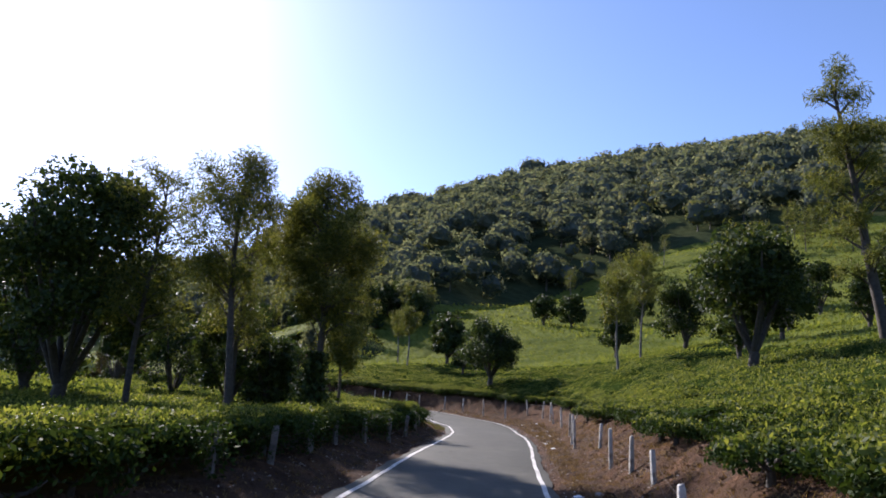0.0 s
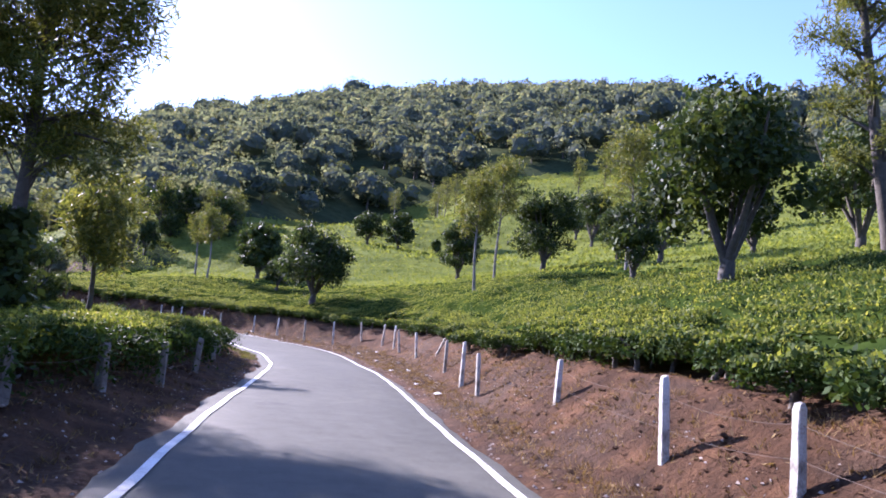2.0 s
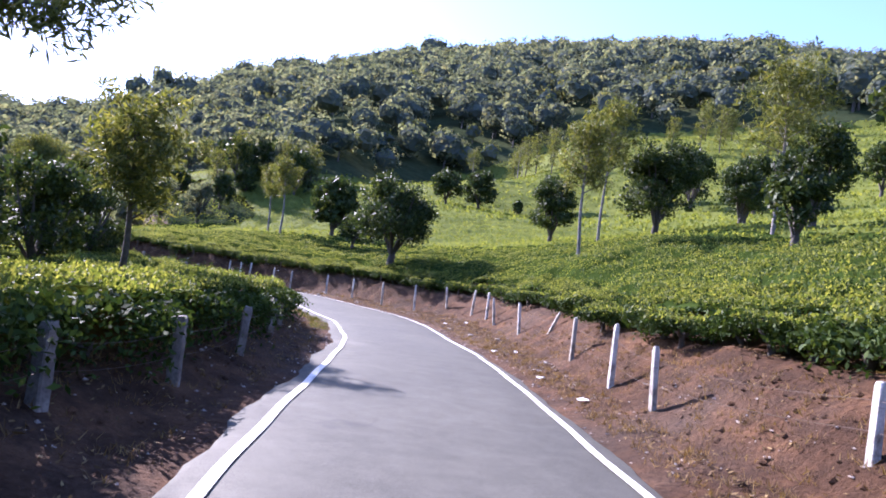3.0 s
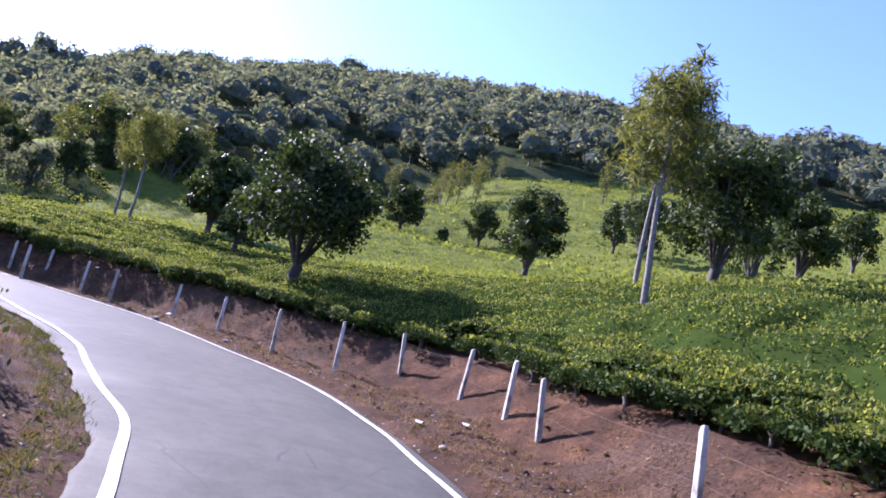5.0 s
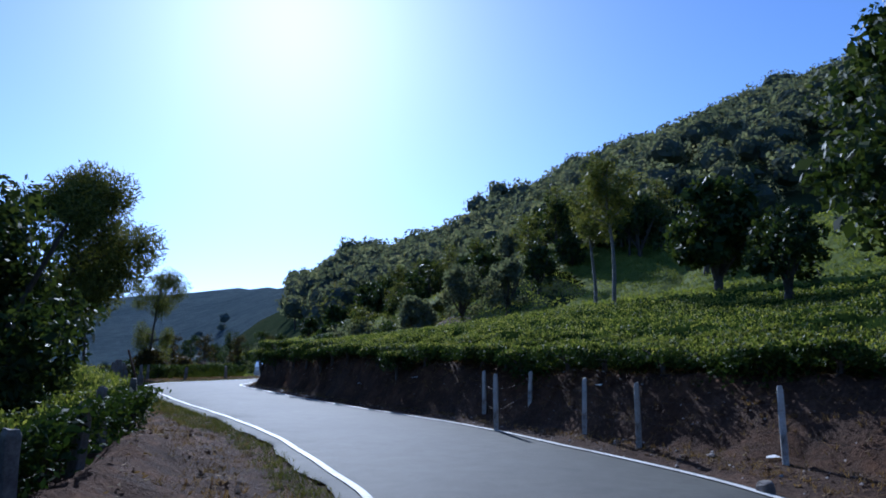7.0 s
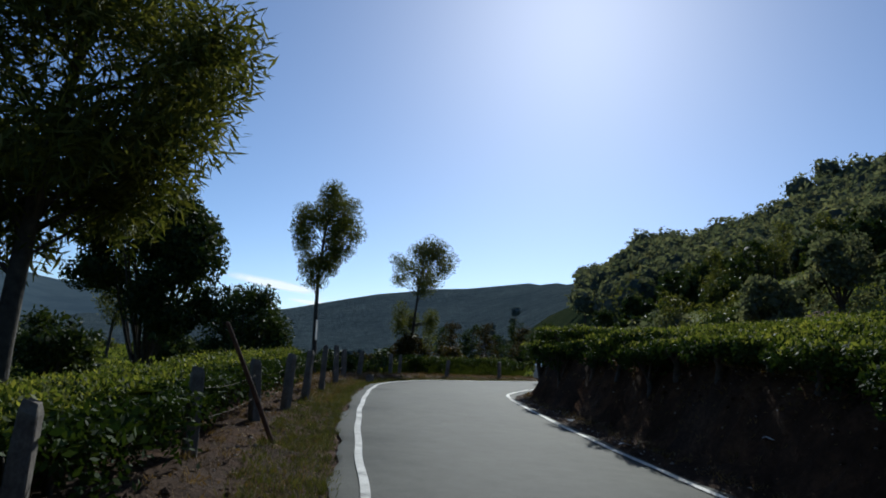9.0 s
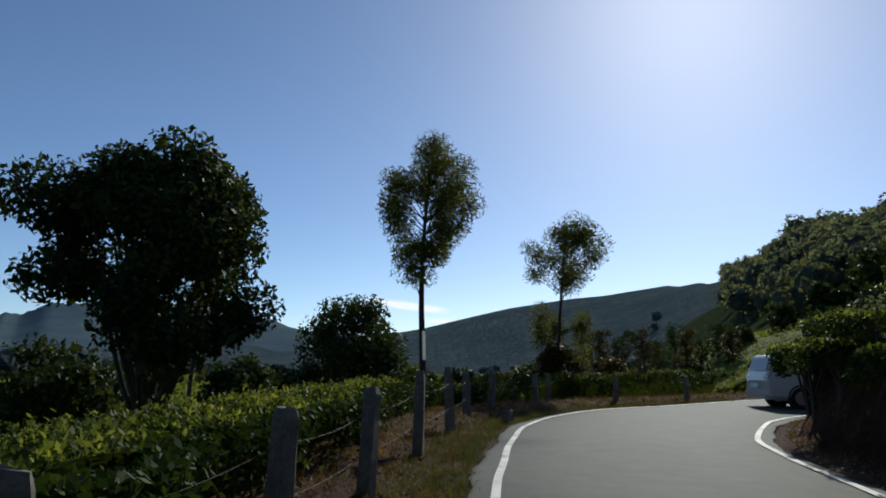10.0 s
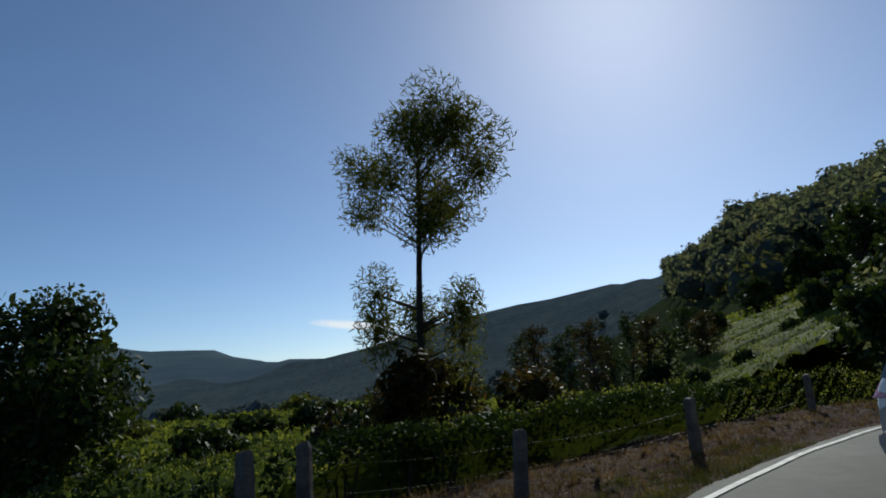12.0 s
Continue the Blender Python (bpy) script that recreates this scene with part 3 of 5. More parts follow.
near = lambda x, y, d, e: (e > 3.4) & (e < 11) & (y < 80)
middle = lambda x, y, d, e: ((e >= 11) | (y >= 80)) & (e < 34)
far_off = lambda x, y, d, e: e >= 34
tea_carpet("tea_canopy", -24, 26, -4, 84, 0.22, "hill", lambda x, y, d, e: e < 14, TEA_SHADE_BED, "dense clipped tea bushes on the slope above the road")
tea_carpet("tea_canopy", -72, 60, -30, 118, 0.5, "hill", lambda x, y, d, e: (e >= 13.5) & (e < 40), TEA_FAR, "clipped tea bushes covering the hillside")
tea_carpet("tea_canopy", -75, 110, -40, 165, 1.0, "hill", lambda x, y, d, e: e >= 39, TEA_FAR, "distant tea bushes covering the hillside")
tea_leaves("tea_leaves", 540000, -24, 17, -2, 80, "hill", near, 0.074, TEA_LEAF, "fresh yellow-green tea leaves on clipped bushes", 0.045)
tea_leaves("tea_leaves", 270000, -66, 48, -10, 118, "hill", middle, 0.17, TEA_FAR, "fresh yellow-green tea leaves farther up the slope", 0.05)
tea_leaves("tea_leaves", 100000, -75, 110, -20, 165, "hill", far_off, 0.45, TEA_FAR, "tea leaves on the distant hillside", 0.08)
tea_leaves("tea_leaves", 150000, -24, 17, -2, 80, "hill", near, 0.085, TEA_OLD, "darker older tea leaves between the fresh ones", 0.03)
tea_carpet("tea_canopy", -80, 3, -30, 100, 0.6, "left", lambda x, y, d, e: (e >= 15.5) & (e < 46), TEA_SHADE_BED, "clipped tea bushes in the low field")
tea_leaves("tea_leaves", 120000, -80, 3, -20, 100, "left", lambda x, y, d, e: (e >= 15.5) & (e < 46), 0.3, TEA_FAR, "tea leaves in the low field", 0.06)
tea_carpet("tea_canopy", -48, 3, -4, 84, 0.22, "left", lambda x, y, d, e: e < 16, TEA_SHADE_BED, "clipped tea hedge beside the road")
tea_leaves("tea_leaves", 220000, -48, 0, 2, 84, "left", lambda x, y, d, e: (e > 4.2) & (e < 16), 0.085, TEA_LEAF, "green tea leaves of the roadside hedge", 0.05)


def row_leaves(name, side, n, depth, size, mat, label, spread):
    """Small leaves on the tops of the rows nearest the road."""
    k = rng.integers(110, len(ROAD) - (46 if side > 0 else 4), n)
    e = (right_gap(k) if side > 0 else left_gap(k)) + 0.1 + depth * rng.uniform(0, 1, n)
    q = ROAD[k, :2] + RT[k] * rng.uniform(-0.13, 0.13, (n, 1)) + RN[k] * (side * (ROAD[k, 3] + e))[:, None]
    q = q[q[:, 1] > 3]
    x, y = q[:, 0], q[:, 1]
    hill, left, d, e, zr = tea_zone(x, y)
    keep = (hill if side > 0 else left) & (e < 4.6)
    x, y, e, zr = x[keep], y[keep], e[keep], zr[keep]
    b = bush_bumps(x, y)
    top = hill_top(x, y) if side > 0 else left_top(x, y, e, zr)
    z = top - 0.36 * (1 - b) - 0.06 - (0.25 * (1 - smooth(1.9, 2.9, e)) if side > 0 else 0) + np.abs(rng.normal(0, spread, len(x)))
    c = np.stack([x, y, z], 1)
    ob = mesh_ob(name, leaf_quads(rng, c, rng.uniform(0.75, 1.2, len(c)) * size, 0.46, up=1.2, out=np.array([[0, 0, 0.8]])), quad_faces(len(c)), mat)
    return tagged(ob, label, "tea bushes", kind="stuff")


row_leaves("tea_leaves", 1, 120000, 2.2, 0.068, TEA_LEAF, "fresh yellow-green tea leaves along the bank", 0.05)
row_leaves("tea_leaves", 1, 50000, 2.2, 0.07, TEA_OLD, "older dark tea leaves along the bank", 0.03)
row_leaves("tea_leaves", -1, 120000, 2.3, 0.066, TEA_LEAF, "fresh green leaves on top of the roadside hedge", 0.06)
row_leaves("tea_leaves", -1, 50000, 2.3, 0.07, TEA_OLD, "older dark leaves of the roadside hedge", 0.03)


def hedge_front(name, side, n, top_f, depth, label):
    """The leafy face of the first row, above bare stems."""
    k = rng.integers(0, len(ROAD), n)
    t = rng.uniform(-0.5, 0.5, n)
    p = ROAD[k, :2] + RT[k] * t[:, None] * 0.25
    e = (right_gap(k) + 0.1 if side > 0 else left_gap(k) + 0.15) + (1 if side > 0 else 0.3) * 0.35 * np.sin(k * 0.27) + 0.2 * np.sin(k * 0.65 + 2) + rng.normal(0, 0.16, n)
    q = p + RN[k] * (side * (ROAD[k, 3] + e))[:, None]
    top = top_f(q[:, 0], q[:, 1], e, ROAD[k, 2])
    lump = bush_bumps(q[:, 0] * 1.3, q[:, 1] * 1.3)
    z = top - 0.12 - np.minimum(np.abs(rng.normal(0, 1, n)), 2.0) * depth * (0.22 + 0.78 * np.clip(lump, 0, 1) ** 2)
    q = q + RN[k] * (-side * 0.08 * np.clip(lump, 0, 1))[:, None]
    keep = (q[:, 1] > 2) & (q[:, 1] < 84) & ~((side > 0) & (k > len(ROAD) - 44))
    c = np.stack([q[:, 0], q[:, 1], z], 1)[keep]
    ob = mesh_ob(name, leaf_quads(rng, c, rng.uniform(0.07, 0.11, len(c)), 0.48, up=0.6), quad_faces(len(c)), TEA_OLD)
    return tagged(ob, label, "tea bushes", kind="stuff")


hedge_front("tea_hedge_face", 1, 40000, lambda x, y, e, zr: tea_top(x, y), 0.27, "dark older leaves along the lip of the tea above the bank")
hedge_front("tea_hedge_face", -1, 80000, left_top, 0.36, "dark older leaves on the face of the roadside tea hedge")

# ---------------------------------------------------------------- trees
def crown_points(rng, n, lobes, shell=0.35):
    """Points in a set of lobes (x, y, z, rx, ry, rz), most near their skins."""
    lobes = np.array(lobes, float)
    w = (lobes[:, 3] * lobes[:, 4] * lobes[:, 5]) ** 0.67
    k = rng.choice(len(lobes), n, p=w / w.sum())
    u = rng.normal(size=(n, 3))
    u /= np.linalg.norm(u, axis=1)[:, None]
    r = 1 - np.abs(rng.normal(0, shell, n))
    return lobes[k, :3] + u * np.clip(r, 0.05, 1.15)[:, None] * lobes[k, 3:], u


def thing(name, x, y, z, label, category, group="", turn=0.0):
    ob = new(name)
    ob.empty_display_size = 0.2
    ob.matrix_world = pose(x, y, z, 0, 0, turn)
    return tagged(ob, label, category, group)


def wood(tree, paths, mat, apart, word):
    """The trunk, and each limb as a part of its own; on far trees the limbs are one part."""
    mesh_ob("trunk", *tubes(paths[:1], 8), mat, tree, True)
    if apart:
        for path in paths[1:]:
            mesh_ob(word, *tubes([path], 5), mat, tree, True)
    elif len(paths) > 1:
        tagged(mesh_ob("branchwork", *tubes(paths[1:], 4), mat, tree, True), kind="stuff")


def round_tree(name, x, y, base, height, width, label, seed, leaves=9000, mat=None, clear=0.24, size=0.16, limbs=9, trunk_mat=None, group="shade trees in the tea"):
    """A short trunk that forks low into many rising limbs under a broad dome of leaves."""
    r = np.random.default_rng(seed)
    t = thing(name, x, y, base, label, "tree", group)
    H, W = height, width / 2
    paths, lobes = [], []
    paths.append([(0, 0, -0.9, 0.055 * W + 0.08), (0, 0, H * 0.06, 0.05 * W + 0.07), (0.02 * W, 0, H * 0.13, 0.045 * W + 0.06)])
    for k in range(limbs):
        a = k * 2.4 + r.uniform(-0.3, 0.3)
        reach = W * r.uniform(0.25, 0.75)
        tip = H * r.uniform(0.55, 0.85)
        pts = []
        for f in (0, 0.3, 0.6, 1.0):
            pts.append((math.cos(a) * reach * f ** 0.9 + r.normal(0, 0.03), math.sin(a) * reach * f ** 0.9 + r.normal(0, 0.03), H * 0.11 + (tip - H * 0.11) * f, (0.028 * W + 0.035) * (1 - 0.75 * f) * (9 / limbs) ** 0.5))
        paths.append(pts)
    for k in range(34):
        a, h = r.uniform(0, 2 * math.pi), r.uniform(0, 1) ** 0.8
        zc = H * (clear + (0.93 - clear) * h)
        rad = W * (0.78 * math.sin(math.pi * (0.22 + 0.70 * h)) ** 0.7) * r.uniform(0.75, 1.0)
        s = W * r.uniform(0.22, 0.36)
        lobes.append((math.cos(a) * rad, math.sin(a) * rad, zc, s, s, s * r.uniform(0.7, 1.0)))
    for k in range(8):
        h = r.uniform(0.3, 0.9)
        lobes.append((r.normal(0, 0.25 * W), r.normal(0, 0.25 * W), H * (clear + (0.9 - clear) * h), 0.42 * W, 0.42 * W, 0.3 * W))
    wood(t, paths, trunk_mat or BARK, leaves >= 5000, "limb")
    c, u = crown_points(r, leaves, lobes)
    inner, _ = crown_points(r, leaves // 7, lobes, 0.8)
    q = np.vstack([leaf_quads(r, c[::2], np.full(len(c[::2]), size), 0.5, out=u[::2] * 0.5), leaf_quads(r, c[1::2], np.full(len(c[1::2]), size), 0.5, face=u[1::2] * 0.6), leaf_quads(r, inner, np.full(len(inner), size * 1.7), 0.7)])
    mesh_ob("crown", q, quad_faces(len(c) + len(inner)), mat or DARK_LEAF, t)
    return t


def silver_oak(name, x, y, base, height, label, seed, crown_from=0.45, width=3.0, leaves=5000, lean=0.0, mat=None, trunk=0.13, gaps=0.6, ivy=0.0, skirt=0, mop=0, size=0.30, trunk_mat=None, group="tall slim trees", lean_y=0.0, bough=0):
    """A tall slim trunk with feathery, broken tufts of leaves on short branches."""
    r = np.random.default_rng(seed)
    t = thing(name, x, y, base, label, "tree", group)
    H = height
    bend = lambda f: (lean * H * f + 0.12 * math.sin(f * 5 + seed), lean_y * H * f + 0.10 * math.sin(f * 4 + 1 + seed))
    paths = [[(*bend(f), H * f - (0.9 if f == 0 else 0), trunk * (1.15 - 0.95 * f)) for f in np.linspace(0, 0.97, 9)]]
    lobes = []
    count = int(16 * (1 - crown_from) / 0.5) + 6
    for k in range(mop):
        u = r.normal(size=3)
        u = u / np.linalg.norm(u) * (0.55 + 0.4 * r.uniform())
        half = H * (1 - crown_from) / 2
        f = crown_from + (1 - crown_from) * (0.5 + 0.46 * u[2])
        taper = 0.82 + 0.18 * smooth(-0.9, 0.2, u[2])
        bx, by = bend(f)
        tx, ty, tz = bx + u[0] * width / 2 * taper, by + u[1] * width / 2 * taper, H * f
        paths.append([(*bend(f - 0.08), H * (f - 0.10), trunk * 0.22), (tx, ty, tz, trunk * 0.05)])
        s = width * r.uniform(0.13, 0.2)
        lobes.append((tx, ty, tz, s, s, s * 0.9))
    for k in range(0 if mop else count):
        f = crown_from + (0.97 - crown_from) * (k + r.uniform(0, 1)) / count
        if r.uniform() > gaps + 0.5 * math.sin((f - crown_from) / (1 - crown_from) * math.pi):
            continue
        a = k * 2.4 + r.uniform(-0.5, 0.5)
        prof = 0.45 + 0.55 * math.sin(math.pi * min(1, (f - crown_from) / (1 - crown_from) * 0.72 + 0.12)) ** 0.8
        reach = width / 2 * prof * r.uniform(0.5, 0.95)
        bx, by = bend(f - 0.05)
        tx, ty, tz = bx + math.cos(a) * reach, by + math.sin(a) * reach, H * f + r.uniform(0, 0.25)
        paths.append([(bx, by, H * (f - 0.06), trunk * 0.35), ((bx + tx) / 2, (by + ty) / 2, H * (f - 0.02), trunk * 0.22), (tx, ty, tz, trunk * 0.08)])
        s = width * r.uniform(0.16, 0.25)
        lobes.append((tx, ty, tz, s, s, s * r.uniform(0.8, 1.2)))
        lobes.append(((bx + tx) / 2, (by + ty) / 2, tz - 0.1 * s, s * 0.8, s * 0.8, s * 0.7))
    for k in range(skirt):
        a, f = k * 2.1 + 0.4, crown_from * r.uniform(0.5, 0.85)
        bx, by = bend(f)
        tx, ty = bx + math.cos(a) * width * 0.28, by + math.sin(a) * width * 0.28
        paths.append([(bx, by, H * f - 0.3, trunk * 0.3), (tx, ty, H * f, trunk * 0.08)])
        lobes.append((tx, ty, H * f, width * 0.15, width * 0.15, width * 0.2))
    for k in range(bough):
        f = 0.36 + 0.05 * k
        bx, by = bend(f)
        tx, ty, tz = bx + 1.1 + 0.15 * k, by - 0.5 + 0.4 * k, H * f + 0.15
        paths.append([(bx, by, H * f - 0.1, trunk * 0.35), ((bx + tx) / 2, (by + ty) / 2, H * f + 0.25, trunk * 0.22), (tx, ty, tz, trunk * 0.08)])
        lobes.append((tx, ty, tz - 0.1, 0.42, 0.42, 0.36))
    bx, by = bend(0.95)
    lobes.append((bx, by, H * 0.93, width * 0.2, width * 0.2, width * 0.16))
    lobes.append((bx, by, H * (0.3 * crown_from + 0.7) - 0.2, width * 0.30, width * 0.30, width * 0.28))
    wood(t, paths, trunk_mat or BARK, leaves >= 3000, "branch")
    c, u = crown_points(r, leaves, lobes, 0.5)
    q = leaf_quads(r, c, np.full(len(c), size), 0.16, out=u * 0.7, droop=0.15)
    mesh_ob("crown", q, quad_faces(len(c)), mat or OAK_LEAF, t)
    if ivy > 0:
        z = r.uniform(0, ivy, 2600)
        a = r.uniform(0, 2 * math.pi, 2600)
        rad = trunk + np.abs(r.normal(0, 1, 2600)) * 0.28 * (1.1 - z / ivy * 0.7)
        ci = np.stack([np.cos(a) * rad + lean * z, np.sin(a) * rad, z], 1)
        mesh_ob("ivy", leaf_quads(r, ci, np.full(len(ci), 0.17), 0.6), quad_faces(len(ci)), DARK_LEAF, t, label="dark climbing leaves round the trunk")
    return t


def tea_z(x, y):
    return float(tea_top([x], [y])[0]) - 0.25


SHADE = "round dark-green shade tree with many low limbs"
OAK = "slim pole-like tree with a yellow-green feathery top"
# shade trees on the tea slope: x, y, height, width, leaves
for k, (x, y, h, w, n) in enumerate([(10.2, 22.9, 4.8, 4.7, 11000), (16.6, 47.4, 5.2, 4.6, 10000), (3.4, 52.3, 5.0, 5.4, 13000), (14.1, 56.8, 4.5, 3.4, 7000), (19.2, 27.4, 4.8, 4.0, 7000), (19.2, 39.0, 4.7, 3.4, 6000),
                                     (23.4, 50.3, 4.3, 3.2, 6000), (16.8, 91.8, 4.8, 4.4, 3500), (13.8, 97.5, 4.4, 4.4, 3500), (28.8, 101.0, 5.3, 4.6, 3500), (0.1, 69.3, 4.6, 4.2, 6500), (1.5, 60.3, 2.8, 2.4, 3000),
                                     (41.4, 87.5, 7.5, 6.4, 5000), (43.0, 95.2, 6.6, 4.4, 3500), (55.0, 74.3, 6.2, 4.6, 3500), (42.7, 77.2, 6.6, 5.2, 3500), (23.0, 36.9, 3.4, 2.4, 3500), (14.4, 33.7, 3.4, 2.3, 3500),
                                     (24.2, 100.6, 2.0, 1.5, 900), (0.0, 84.5, 4.6, 4.6, 3500), (30.5, 60.5, 4.8, 3.8, 4500)]):
    round_tree("shade_tree", x, y, tea_z(x, y), h, w, ("broad " if w > 5 else "small " if w < 2.6 else "") + SHADE + " in the tea", 40 + k, n, size=0.16 if y < 65 else 0.3)
for k, (x, y, h, w, cf, lean, n) in enumerate([(10.8, 42.9, 6.3, 2.4, 0.5, -0.04, 4200), (13.5, 47.2, 7.4, 2.8, 0.5, -0.01, 4600), (16.5, 37.6, 7.0, 3.2, 0.5, 0.0, 4200), (-3.9, 67.6, 6.0, 2.3, 0.52, 0.0, 3200),
                                               (-5.2, 71.6, 5.8, 2.2, 0.5, 0.02, 3000), (23.0, 127.0, 6.4, 2.6, 0.4, 0.0, 1500), (31.0, 127.0, 6.6, 2.8, 0.4, 0.0, 1500), (36.9, 145.0, 7.0, 2.8, 0.4, 0.0, 1200), (45.0, 140.0, 7.0, 2.6, 0.4, 0.0, 1200)]):
    silver_oak("silver_oak", x, y, tea_z(x, y), h, OAK + " above the tea", 60 + k, cf, w, n, lean, trunk=0.08, trunk_mat=PALE_BARK)
silver_oak("silver_oak", 14.4, 22.1, 3.6, 10.0, "tall leaning tree with broken feathery leaf tufts along its trunk", 23, 0.26, 2.6, 15000, -0.16, trunk=0.17, gaps=0.45, size=0.19)

mt = np.random.default_rng(77)
for k in range(64):
    az, r = mt.uniform(2, 29), mt.uniform(62, 112)
    x, y = -r * math.sin(radians(az)), 35 + r * math.cos(radians(az))
    h = mt.uniform(3.2, 6.0)
    if k % 3 == 0:
        silver_oak("hillside_tree", x, y, land_at(x, y) + 0.4, h + 1.5, "slender feathery tree on the far tea slope", 400 + k, 0.35, 2.6, 900, 0.0, trunk=0.09, size=0.5, group="trees on the far slope")
    else:
        round_tree("hillside_tree", x, y, land_at(x, y) + 0.4, h, h * 0.95, "rounded dark tree on the far tea slope", 400 + k, 1300, size=0.4, group="trees on the far slope")
for k in range(56):
    az, r = mt.uniform(3, 27), mt.uniform(68, 104)
    x, y = -r * math.sin(radians(az)), 35 + r * math.cos(radians(az))
    h = mt.uniform(3.6, 7.0)
    round_tree("hillside_tree", x, y, land_at(x, y) + 0.3, h, h * 0.8, "leafy tree in haze-greyed green crowding the far tea slope", 520 + k, 1000, HAZED_FOREST_LEAF if k % 3 else None, clear=0.1, size=0.42, group="trees on the far slope")
for k in range(14):
    az, r = mt.uniform(-46, -16), mt.uniform(96, 126)
    x, y = -r * math.sin(radians(az)), 35 + r * math.cos(radians(az))
    silver_oak("hillside_tree", x, y, land_at(x, y) + 0.4, mt.uniform(6, 9), "slender pale-green tree at the upper edge of the tea", 450 + k, 0.2, 3.0, 900, 0.0, trunk=0.1, size=0.6, group="trees at the forest edge")

# the wooded verge on the valley side of the first stretch
silver_oak("silver_oak", -4.2, 21.3, 0.1, 8.5, "tall roadside tree with an ivy-clad trunk and feathery crown", 31, 0.31, 3.4, 44000, -0.01, trunk=0.12, mop=60, ivy=2.4, size=0.165, bough=3)
silver_oak("silver_oak", -5.0, 30.9, 0.0, 4.9, "small crooked tree with a feathery yellow-green crown", 32, 0.45, 2.2, 3600, 0.05, trunk=0.08)
silver_oak("silver_oak", -6.4, 19.8, 0.0, 8.6, "tall dark roadside tree with hanging feathery leaves", 33, 0.38, 3.4, 20000, -0.03, trunk=0.12, mop=34, size=0.16)
silver_oak("silver_oak", -8.6, 27.5, 0.0, 9.2, "tall roadside tree with a feathery crown behind the hedge", 34, 0.35, 3.2, 14000, 0.02, trunk=0.11, gaps=0.9, size=0.2)
silver_oak("silver_oak", -10.6, 23.0, 0.0, 8.8, "tall roadside tree with a feathery crown behind the hedge", 35, 0.35, 3.4, 13000, 0.0, trunk=0.11, gaps=0.9, size=0.2)
round_tree("shade_tree", -13.6, 24.0, -0.2, 9.0, 7.6, "large dark broad-leaved tree with many stems behind the hedge", 36, 15000, size=0.2)
round_tree("shade_tree", -9.8, 31.0, -0.1, 5.0, 4.2, "dark many-stemmed tree behind the roadside hedge", 37, 8000)
round_tree("shade_tree", -18.5, 30.0, -0.4, 8.5, 7.0, "large dark broad-leaved tree in the lower field", 38, 9000, size=0.24)
round_tree("shade_tree", -10.2, 40.0, -0.2, 4.4, 3.6, "dark rounded tree beyond the roadside hedge", 39, 6000)
round_tree("shade_tree", -15.5, 39.0, -0.3, 5.4, 4.6, "dark rounded tree in the lower field", 81, 6000)
round_tree("shade_tree", -7.2, 28.0, 0.0, 3.4, 2.6, "bushy dark young tree behind the roadside hedge", 82, 5000, clear=0.1)

# the second stretch
round_tree("shade_tree", -11.2, 46.9, -0.3, 4.8, 4.4, "dense dark broad-leaved tree behind the fence", 83, 14000, clear=0.12, size=0.13)
silver_oak("silver_oak", -15.3, 52.55, -0.1, 6.9, "feathery yellow-green tree close behind the fence", 84, 0.34, 3.5, 36000, -0.04, trunk=0.11, mop=50, size=0.185, lean_y=0.08)
round_tree("shade_tree", -17.0, 50.0, -0.6, 5.2, 4.4, "dark rounded tree in the lower field", 85, 7000)

# the bend
round_tree("shade_tree", -28.3, 59.1, -0.45, 6.5, 4.7, "large open-crowned tree of many slim stems in the low tea", 86, 36000, clear=0.34, size=0.125, limbs=18)
round_tree("shade_tree", -42.7, 70.5, -1.0, 5.7, 6.0, "broad dark rounded tree below the bend", 87, 13000, clear=0.1, size=0.18)
round_tree("shade_tree", -37.4, 63.8, -1.0, 3.0, 2.8, "small dark rounded tree below the bend", 88, 4000, clear=0.15)
round_tree("shade_tree", -33.0, 58.0, -1.3, 3.6, 3.4, "dark rounded tree in the low tea", 89, 4500)
silver_oak("silver_oak", -29.62, 66.05, 0.25, 8.35, "tall slim tree with a full feathery crown beside the fence", 90, 0.42, 2.9, 24000, -0.065, trunk=0.095, mop=46, size=0.16, lean_y=0.06)
silver_oak("silver_oak", -35.75, 77.0, 0.0, 8.0, "tall slim tree with a rounded feathery crown above bushes", 91, 0.57, 3.5, 22000, 0.11, trunk=0.095, mop=38, skirt=16, size=0.17, lean_y=-0.098)
silver_oak("silver_oak", -45.4, 64.2, -0.8, 6.9, "slim feathery tree in the low field", 92, 0.45, 2.4, 3800, 0.0, trunk=0.10, gaps=0.9)
for k, (x, y, h, w, m) in enumerate([(-35.6, 76.8, 3.3, 3.0, RUST_LEAF), (-35.4, 79.2, 2.6, 3.0, RUST_LEAF), (-36.0, 80.5, 2.2, 2.8, DARK_LEAF), (-37.5, 76.5, 2.2, 2.8, DARK_LEAF), (-32.0, 69.0, 1.9, 2.0, DARK_LEAF), (-40.0, 78.0, 2.0, 3.0, RUST_LEAF)]):
    round_tree("bush", x, y, -0.5, h, w, "leafy reddish-green bush behind the fence" if m is RUST_LEAF else "dense dark-green bush behind the fence", 100 + k, 3600, m, 0.08, 0.15, group="bushes by the bend")
